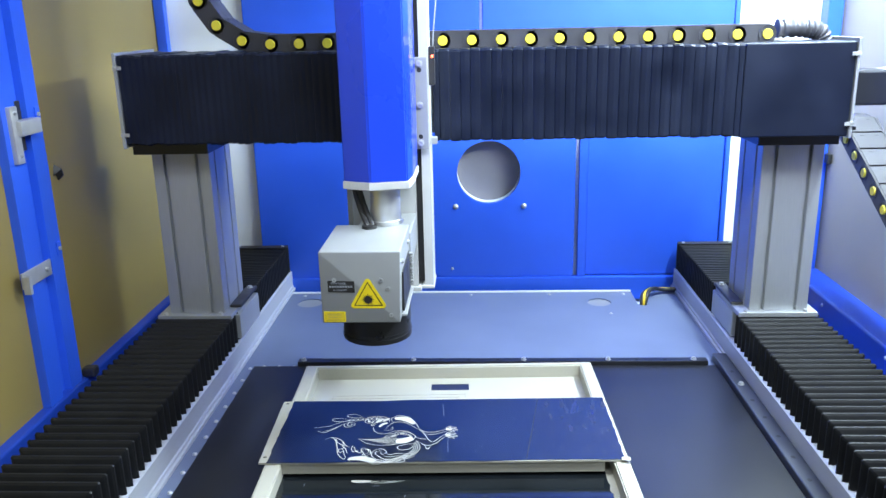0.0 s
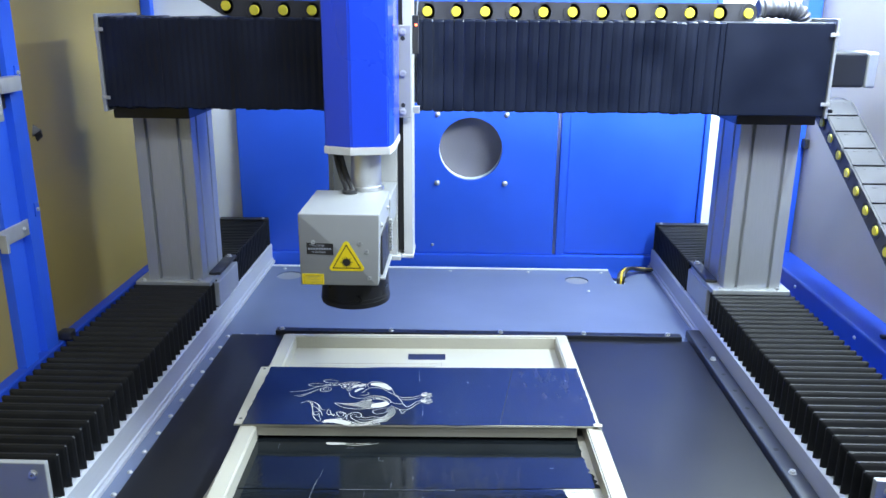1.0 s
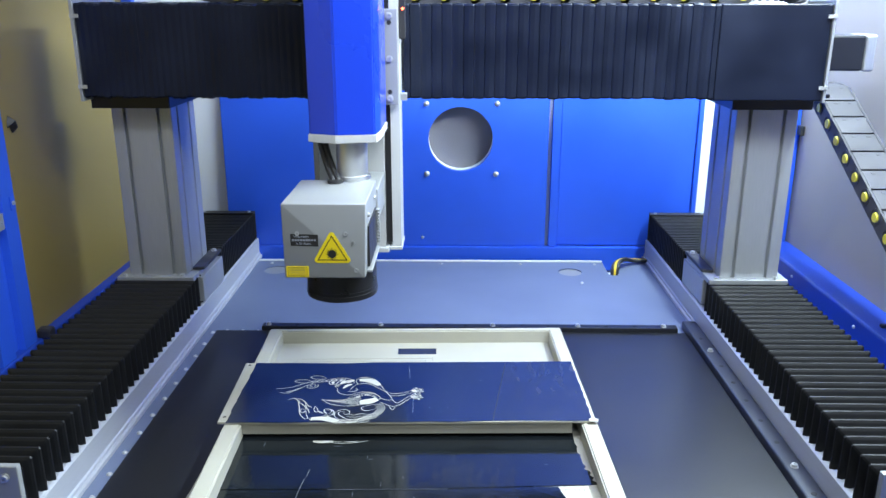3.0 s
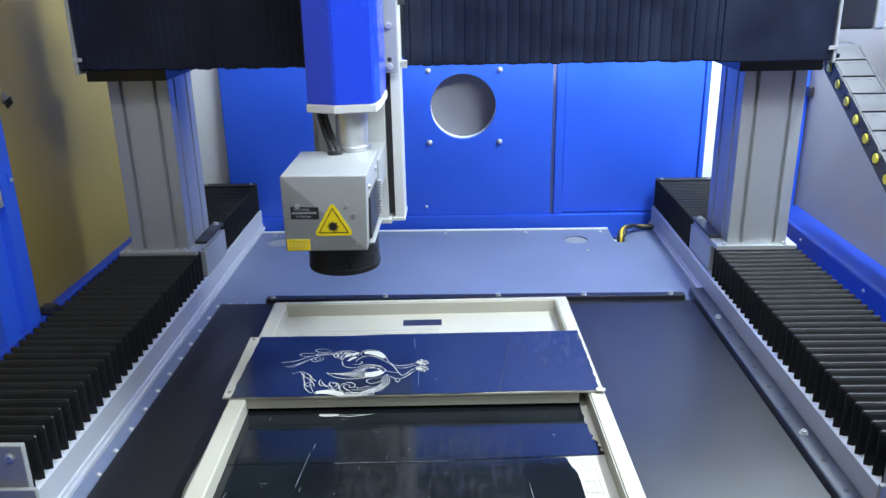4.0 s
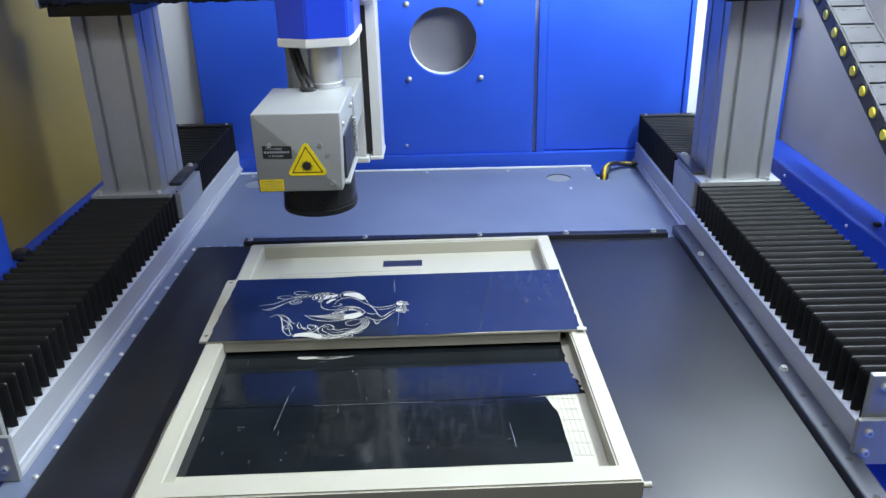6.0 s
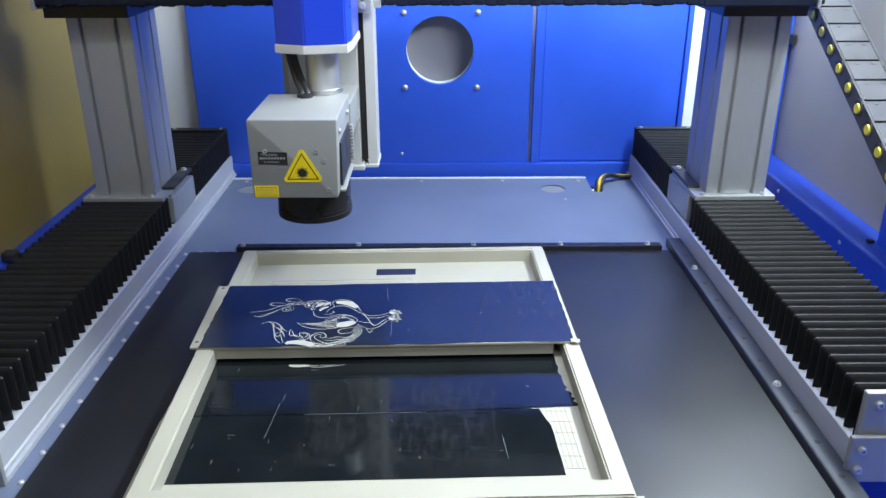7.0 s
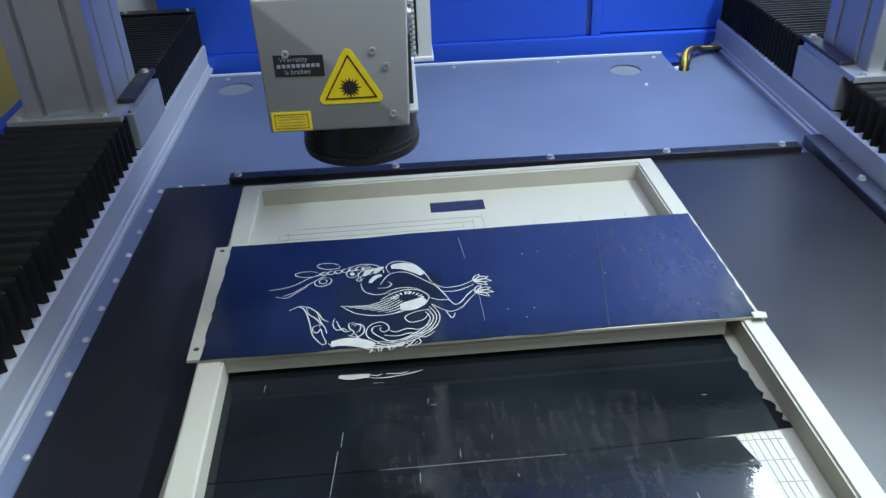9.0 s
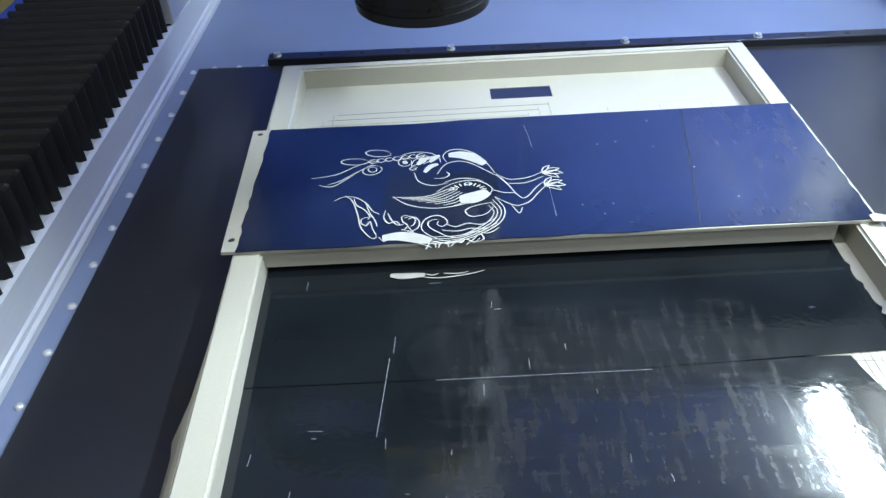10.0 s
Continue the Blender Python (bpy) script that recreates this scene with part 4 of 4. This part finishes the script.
for x in (0.09, 0.145, 0.20):
    hair("pencil_line", tray, PENCIL, x, 0.232, x - 0.002, 0.17, 0.00045, 0.0166, tray_turn)
for i in range(6):
    yy = -0.140 - 0.022 * i
    hair("pencil_line", tray, PENCIL, 0.178 + 0.004 * i, yy, 0.225, yy - 0.002, 0.0004, 0.0166, tray_turn)
    hair("pencil_line", tray, PENCIL, 0.190 + 0.006 * i, -0.13, 0.192 + 0.006 * i, -0.25, 0.0004, 0.0166, tray_turn)
for i in range(6):
    hair("pencil_line", tray, PENCIL, -0.14 + 0.025 * i, -0.275, -0.142 + 0.025 * i, -0.292, 0.0004, 0.0166, tray_turn)
hair("pencil_line", tray, PENCIL, -0.125, -0.270, -0.100, -0.294, 0.0005, 0.0166, tray_turn)
hair("pencil_line", tray, PENCIL, -0.050, -0.270, -0.068, -0.294, 0.0005, 0.0166, tray_turn)
rng = random.Random(11)
for i in range(22):
    x, y = rng.uniform(-0.24, 0.17), rng.uniform(-0.56, -0.345)
    L = rng.uniform(0.002, 0.010)
    vert = rng.random() < 0.75
    hair("scratch", film, LABEL_GREY, x, y, x + (rng.uniform(-0.001, 0.001) if vert else L), y + (L if vert else rng.uniform(-0.0005, 0.0005)), 0.00028, 0.0178)
hair("scratch", film, LABEL_GREY, -0.159, -0.495, -0.1535, -0.425, 0.0003, 0.0178)
hair("scratch", film, LABEL_GREY, -0.151, -0.420, -0.150, -0.404, 0.0003, 0.0178)
hair("scratch", film, LABEL_GREY, 0.124, -0.535, 0.120, -0.490, 0.0004, 0.0172)
hair("scratch", film, LABEL_GREY, -0.12, -0.4475, 0.03, -0.4440, 0.00025, 0.0178)

# ---- board with the engraved navy film ----
board = thing("engraved_board", (-0.03, -0.23, 0.0402), "cream board under glossy navy film, engraved with pale scroll ornament", "board")
bt = Matrix.Translation((-0.025, 0, 0)) @ Matrix.Diagonal((1.018, 1, 1, 1)) @ Matrix.Translation((0.025, 0, 0))
bm = bmesh.new()
bo = [(-0.2855, -0.3285), (-0.210, -0.3280), (0.2285, -0.3170), (0.2245, -0.1275), (-0.2925, -0.1395)]
prism(bm, bo, 0.0404, 0.0434, bt, [ring_points(-0.2800, -0.3130, 0.0028, 16), ring_points(-0.2850, -0.1465, 0.0028, 16)])
part("board_sheet", bm, CREAM, board)
bm = bmesh.new()
prism(bm, [(-0.2665, -0.3255), (0.2030, -0.3150), (0.2030, -0.3070), (-0.2665, -0.3170)], 0.0235, 0.0402)
part("front_lip", bm, CREAM, board, "folded cream lip")
navy_out = torn_edge((-0.2755, -0.1400), (-0.2740, -0.3300), 0.0011, 22, 21) + torn_edge((-0.2740, -0.3300), (0.090, -0.3205), 0.0006, 12, 22) + [(0.090, -0.3190)]
navy_out += torn_edge((0.0905, -0.3190), (0.2265, -0.3165), 0.0003, 5, 23) + torn_edge((0.2265, -0.3165), (0.2225, -0.1260), 0.0009, 16, 24)
navy_out += torn_edge((0.2225, -0.1260), (-0.13, -0.1360), 0.0003, 8, 25) + [(-0.131, -0.1385)] + torn_edge((-0.132, -0.1385), (-0.2755, -0.1400), 0.0004, 5, 26)
bm = bmesh.new()
prism(bm, navy_out, 0.0435, 0.0442, bt)
part("film", bm, NAVY, board, "glossy navy film with torn edges")
for hx, hy in ((-0.2800, -0.3130), (-0.2850, -0.1465)):
    bm = bmesh.new()
    cyl(bm, bt @ Matrix.Translation((hx, hy, 0.0422)), 0.0027, 0.0012, 14)
    part("dark_plug", bm, PLASTIC, board)
bm = bmesh.new()
prism(bm, [(0.2215, -0.3205), (0.2330, -0.3215), (0.2345, -0.3135), (0.2270, -0.3105), (0.2215, -0.3125)], 0.0443, 0.0452, bt)
part("tape_scrap", bm, CREAM, board, "crumpled scrap of clear tape")
bm = bmesh.new()
hairline(bm, 0.118, -0.131, 0.090, -0.317, 0.0009, 0.0442, bt)
part("film_crease", bm, SIGN_BLACK, board)
hair("scratch", board, LABEL_GREY, -0.034, -0.150, -0.030, -0.192, 0.00025, 0.0442)
hair("scratch", board, LABEL_GREY, -0.022, -0.245, -0.0205, -0.298, 0.00025, 0.0442)
rng = random.Random(31)
for i in range(9):
    x, y = rng.uniform(0.0, 0.2), rng.uniform(-0.30, -0.15)
    hair("speck", board, LABEL_GREY, x, y, x + 0.0012, y + 0.0002, 0.0006, 0.0442)

ornament = bmesh.new()
ENG_Z = 0.0443
LAYERS = [0]


def stroke(bm, pts, w0, w1=None, closed_fill=False, z=ENG_Z):
    """A flat engraved line through a few points, widest in its middle."""
    w1 = w0 if w1 is None else w1
    line = smooth_line([(x, y, 0) for x, y in pts], 9)
    n = len(line)
    LAYERS[0] += 1
    z += 7e-6 * LAYERS[0]
    left, right = [], []
    for i, p in enumerate(line):
        d = (line[min(i + 1, n - 1)] - line[max(i - 1, 0)]).normalized()
        t = i / (n - 1)
        w = (w0 + (w1 - w0) * t) * (0.35 + 0.65 * math.sin(math.pi * min(1, max(0, 0.08 + 0.84 * t)))) / 2
        q = Vector((-d.y, d.x, 0)) * w
        left.append(bm.verts.new((p + q) + Vector((0, 0, z))))
        right.append(bm.verts.new((p - q) + Vector((0, 0, z))))
    for i in range(n - 1):
        bm.faces.new((right[i], right[i + 1], left[i + 1], left[i]))


def curl(bm, cx, cy, r0, r1, a0, turns, w, squash=0.8):
    n = max(6, int(abs(turns) * 9))
    stroke(bm, [(cx + (r0 + (r1 - r0) * i / n) * math.cos(radians(a0) + 2 * math.pi * turns * i / n),
                 cy + squash * (r0 + (r1 - r0) * i / n) * math.sin(radians(a0) + 2 * math.pi * turns * i / n)) for i in range(n + 1)], w)


def leaf(bm, x0, y0, x1, y1, bulge, fill=False, w=0.0011):
    a, b = Vector((x0, y0)), Vector((x1, y1))
    nrm = Vector((-(b - a).y, (b - a).x)) * bulge
    m = (a + b) / 2
    stroke(bm, [a[:], (a.lerp(b, 0.3) + nrm * 0.8)[:], (a.lerp(b, 0.65) + nrm)[:], b[:]], w)
    stroke(bm, [a[:], (a.lerp(b, 0.3) - nrm * 0.35)[:], (a.lerp(b, 0.65) - nrm * 0.3)[:], b[:]], w)
    if fill:
        stroke(bm, [a[:], (m + nrm * 0.3)[:], b[:]], (b - a).length * bulge * 1.35)


S = 0.0012


def oval(bm, cx, cy, rx, ry, turn=0.0, w=S, part_of=0.97):
    c, s = math.cos(radians(turn)), math.sin(radians(turn))
    pts = []
    for i in range(13):
        a = 2 * math.pi * part_of * i / 12 + 0.6
        u, v = rx * math.cos(a), ry * math.sin(a)
        pts.append((cx + c * u - s * v, cy + s * u + c * v))
    stroke(bm, pts, w)


def blend(a, b, t):
    return (a[0] + (b[0] - a[0]) * t, a[1] + (b[1] - a[1]) * t)


# plume of loops
stroke(ornament, [(-0.230, -0.229), (-0.208, -0.224), (-0.189, -0.210), (-0.172, -0.203)], S)
stroke(ornament, [(-0.214, -0.240), (-0.203, -0.234), (-0.188, -0.220), (-0.176, -0.209)], S)
stroke(ornament, [(-0.222, -0.240), (-0.210, -0.243), (-0.199, -0.233), (-0.192, -0.226)], S)
oval(ornament, -0.193, -0.204, 0.0125, 0.0052, -4)
oval(ornament, -0.176, -0.219, 0.0088, 0.0072, 25)
oval(ornament, -0.176, -0.218, 0.0038, 0.0042, 25)
oval(ornament, -0.172, -0.191, 0.0120, 0.0056, -10)
for k in range(7):
    oval(ornament, -0.176 + 0.0072 * k, -0.2045 + 0.0012 * k, 0.0034, 0.0030, 10, 0.0013)
oval(ornament, -0.147, -0.2075, 0.0060, 0.0068, 0)
stroke(ornament, [(-0.149, -0.209), (-0.145, -0.207)], 0.006)
stroke(ornament, [(-0.152, -0.196), (-0.138, -0.1915), (-0.124, -0.194), (-0.116, -0.203), (-0.115, -0.210)], S)
for k in range(4):
    leaf(ornament, -0.141 + 0.0055 * k, -0.2150 + 0.0018 * k, -0.129 + 0.0045 * k, -0.2020 + 0.0012 * k, 0.26, k % 2 == 1)
oval(ornament, -0.131, -0.2010, 0.0055, 0.0030, 0)
curl(ornament, -0.139, -0.2195, 0.0045, 0.0012, 30, 1.2, S)
stroke(ornament, [(-0.129, -0.226), (-0.124, -0.217), (-0.117, -0.213)], 0.0055)
# arch and dome
stroke(ornament, [(-0.138, -0.226), (-0.134, -0.240), (-0.122, -0.247), (-0.108, -0.244)], S)
stroke(ornament, [(-0.121, -0.236), (-0.112, -0.236), (-0.107, -0.231), (-0.110, -0.226)], S)
stroke(ornament, [(-0.118, -0.230), (-0.111, -0.215), (-0.100, -0.2095), (-0.088, -0.2135), (-0.074, -0.227), (-0.060, -0.241)], S)
stroke(ornament, [(-0.109, -0.211), (-0.1125, -0.200), (-0.107, -0.191), (-0.096, -0.190), (-0.083, -0.198), (-0.073, -0.215), (-0.067, -0.231)], S)
stroke(ornament, [(-0.1075, -0.199), (-0.096, -0.199), (-0.085, -0.205), (-0.075, -0.216)], 0.0125)
stroke(ornament, [(-0.066, -0.234), (-0.058, -0.247), (-0.051, -0.263)], S)
stroke(ornament, [(-0.112, -0.243), (-0.100, -0.238), (-0.088, -0.2385), (-0.078, -0.243)], S)
# fan of long leaves
for k in range(8):
    t = k / 7
    stroke(ornament, [blend((-0.156, -0.263), (-0.106, -0.2795), t), blend((-0.128, -0.2635), (-0.097, -0.2745), t), blend((-0.106, -0.252), (-0.089, -0.2650), t)], S)
stroke(ornament, [(-0.156, -0.262), (-0.142, -0.275), (-0.121, -0.281), (-0.100, -0.278), (-0.088, -0.272)], S)
stroke(ornament, [(-0.118, -0.257), (-0.107, -0.247), (-0.093, -0.2415), (-0.080, -0.244), (-0.071, -0.254), (-0.073, -0.264)], S)
for k in range(10):
    a = radians(165 - 17 * k)
    stroke(ornament, [(-0.092 + 0.0170 * math.cos(a), -0.2575 + 0.0125 * math.sin(a)), (-0.092 + 0.0120 * math.cos(a), -0.2575 + 0.0080 * math.sin(a))], 0.0016)
curl(ornament, -0.090, -0.2465, 0.0038, 0.001, 90, 1.3, 0.0012)
curl(ornament, -0.102, -0.2535, 0.0034, 0.001, 20, 1.2, 0.0012)
stroke(ornament, [(-0.099, -0.2690), (-0.088, -0.2680), (-0.074, -0.2600)], 0.0155)
# two stems that end in sprigs
stroke(ornament, [(-0.066, -0.233), (-0.056, -0.2415), (-0.044, -0.2415), (-0.034, -0.238), (-0.024, -0.231)], S)
stroke(ornament, [(-0.059, -0.248), (-0.046, -0.249), (-0.036, -0.246), (-0.025, -0.239)], S)
stroke(ornament, [(-0.071, -0.257), (-0.061, -0.262), (-0.052, -0.263), (-0.048, -0.269)], S)
stroke(ornament, [(-0.069, -0.268), (-0.058, -0.278), (-0.050, -0.2815), (-0.040, -0.276), (-0.032, -0.264), (-0.024, -0.2535)], S)
stroke(ornament, [(-0.052, -0.262), (-0.046, -0.271), (-0.040, -0.267), (-0.033, -0.256), (-0.026, -0.248)], S)
stroke(ornament, [(-0.056, -0.280), (-0.0505, -0.292), (-0.047, -0.284)], S)
for cx, cy in ((-0.0255, -0.234), (-0.0255, -0.2530)):
    for k in range(4):
        a = radians(-42 + 36 * k)
        leaf(ornament, cx, cy, cx + 0.0185 * math.cos(a), cy + 0.0125 * math.sin(a), 0.20, w=0.0013)
# lower scrolls
for k in range(4):
    t = k / 3
    stroke(ornament, [(-0.069 - 0.006 * t, -0.268 - 0.012 * t), (-0.062 - 0.009 * t, -0.286 - 0.004 * t), (-0.066 - 0.010 * t, -0.303 + 0.001 * t), (-0.081 - 0.006 * t, -0.317 + 0.005 * t),
                      (-0.100, -0.3265 + 0.007 * t), (-0.122, -0.3285 + 0.008 * t)], S)
stroke(ornament, [(-0.070, -0.276), (-0.084, -0.2790), (-0.0945, -0.2860), (-0.090, -0.2945), (-0.078, -0.2920), (-0.071, -0.282)], S)
stroke(ornament, [(-0.162, -0.3195), (-0.147, -0.3180), (-0.131, -0.3225), (-0.123, -0.3255)], 0.0120)
# outer leaf with a curled tip
stroke(ornament, [(-0.2060, -0.2660), (-0.1970, -0.2600), (-0.1900, -0.2670), (-0.1840, -0.2870), (-0.1800, -0.3050), (-0.1710, -0.3190), (-0.1670, -0.3180), (-0.1680, -0.3120)], S)
stroke(ornament, [(-0.1970, -0.2590), (-0.1870, -0.2620), (-0.1780, -0.2710), (-0.1720, -0.2820), (-0.1660, -0.2870)], S)
stroke(ornament, [(-0.1890, -0.2630), (-0.1860, -0.2730), (-0.1790, -0.2800), (-0.1740, -0.2890), (-0.1750, -0.2940)], S)
stroke(ornament, [(-0.1780, -0.2720), (-0.1740, -0.2850), (-0.1690, -0.2960), (-0.1670, -0.3040)], S)
stroke(ornament, [(-0.1730, -0.2900), (-0.1800, -0.2930), (-0.1800, -0.2990), (-0.1760, -0.3020), (-0.1730, -0.2970), (-0.1710, -0.3050), (-0.1680, -0.3140)], S)
# small tongues and scrolls
stroke(ornament, [(-0.1610, -0.2820), (-0.1620, -0.2920), (-0.1580, -0.3000), (-0.1520, -0.2980), (-0.1480, -0.3030)], S)
stroke(ornament, [(-0.1590, -0.2860), (-0.1550, -0.2970), (-0.1500, -0.3030), (-0.1450, -0.3020)], S)
stroke(ornament, [(-0.1420, -0.2900), (-0.1470, -0.2920), (-0.1460, -0.2990), (-0.1420, -0.3040), (-0.1450, -0.3100)], S)
stroke(ornament, [(-0.1420, -0.2960), (-0.1370, -0.2930), (-0.1330, -0.2980), (-0.1330, -0.3060), (-0.1370, -0.3110), (-0.1420, -0.3120)], S)
stroke(ornament, [(-0.1450, -0.2940), (-0.1400, -0.2920), (-0.1360, -0.2960), (-0.1370, -0.3030), (-0.1400, -0.3050)], S)
stroke(ornament, [(-0.1650, -0.3180), (-0.1600, -0.3240), (-0.1550, -0.3180), (-0.1460, -0.3130), (-0.1390, -0.3190)], S)
stroke(ornament, [(-0.1470, -0.3090), (-0.1390, -0.3130), (-0.1350, -0.3220), (-0.1260, -0.3280), (-0.1160, -0.3300)], S)
stroke(ornament, [(-0.1480, -0.3130), (-0.1410, -0.3200), (-0.1320, -0.3280), (-0.1220, -0.3340)], S)
stroke(ornament, [(-0.1420, -0.3050), (-0.1340, -0.3180), (-0.1240, -0.3250), (-0.1100, -0.3290), (-0.0970, -0.3270)], S)
stroke(ornament, [(-0.0960, -0.3240), (-0.1090, -0.3270), (-0.1220, -0.3200), (-0.1300, -0.3110), (-0.1300, -0.3010), (-0.1250, -0.2940), (-0.1170, -0.2920), (-0.1110, -0.2970), (-0.1100, -0.3030), (-0.1140, -0.3070), (-0.1180, -0.3040), (-0.1170, -0.3000)], S)
stroke(ornament, [(-0.0930, -0.3200), (-0.1060, -0.3220), (-0.1180, -0.3140), (-0.1250, -0.3060), (-0.1240, -0.2990), (-0.1170, -0.2970)], S)
stroke(ornament, [(-0.1110, -0.3040), (-0.1030, -0.3080), (-0.0930, -0.3040), (-0.0820, -0.3060), (-0.0710, -0.2990)], S)
stroke(ornament, [(-0.1140, -0.3120), (-0.1020, -0.3140), (-0.0910, -0.3110), (-0.0800, -0.3120), (-0.0690, -0.3050)], S)
stroke(ornament, [(-0.1070, -0.3210), (-0.0960, -0.3190), (-0.0870, -0.3150), (-0.0770, -0.3180), (-0.0680, -0.3110)], S)
stroke(ornament, [(-0.1270, -0.3360), (-0.1240, -0.3290), (-0.1200, -0.3290), (-0.1190, -0.3350)], S)
stroke(ornament, [(-0.1170, -0.3350), (-0.1150, -0.3290), (-0.1100, -0.3300), (-0.1090, -0.3340)], S)
stroke(ornament, [(-0.1070, -0.3330), (-0.1030, -0.3280), (-0.0990, -0.3290), (-0.0950, -0.3250), (-0.0890, -0.3290), (-0.0840, -0.3240)], S)
stroke(ornament, [(-0.0950, -0.3320), (-0.0890, -0.3250), (-0.0840, -0.3190), (-0.0810, -0.3250), (-0.0860, -0.3290)], S)
part("engraved_ornament", ornament, ENGRAVED, board, "pale engraved scroll ornament")
tail = bmesh.new()
stroke(tail, [(-0.157, -0.3350), (-0.146, -0.3365), (-0.129, -0.3355)], 0.0070, z=0.0180)
stroke(tail, [(-0.134, -0.3375), (-0.120, -0.3400), (-0.104, -0.3385), (-0.090, -0.3355), (-0.081, -0.3325)], S, z=0.0180)
stroke(tail, [(-0.114, -0.3345), (-0.103, -0.3355), (-0.094, -0.3335)], S, z=0.0180)
stroke(tail, [(-0.129, -0.3345), (-0.123, -0.3365), (-0.118, -0.3345)], S, z=0.0180)
part("engraved_ornament", tail, ENGRAVED, film, "pale engraved scrolls")
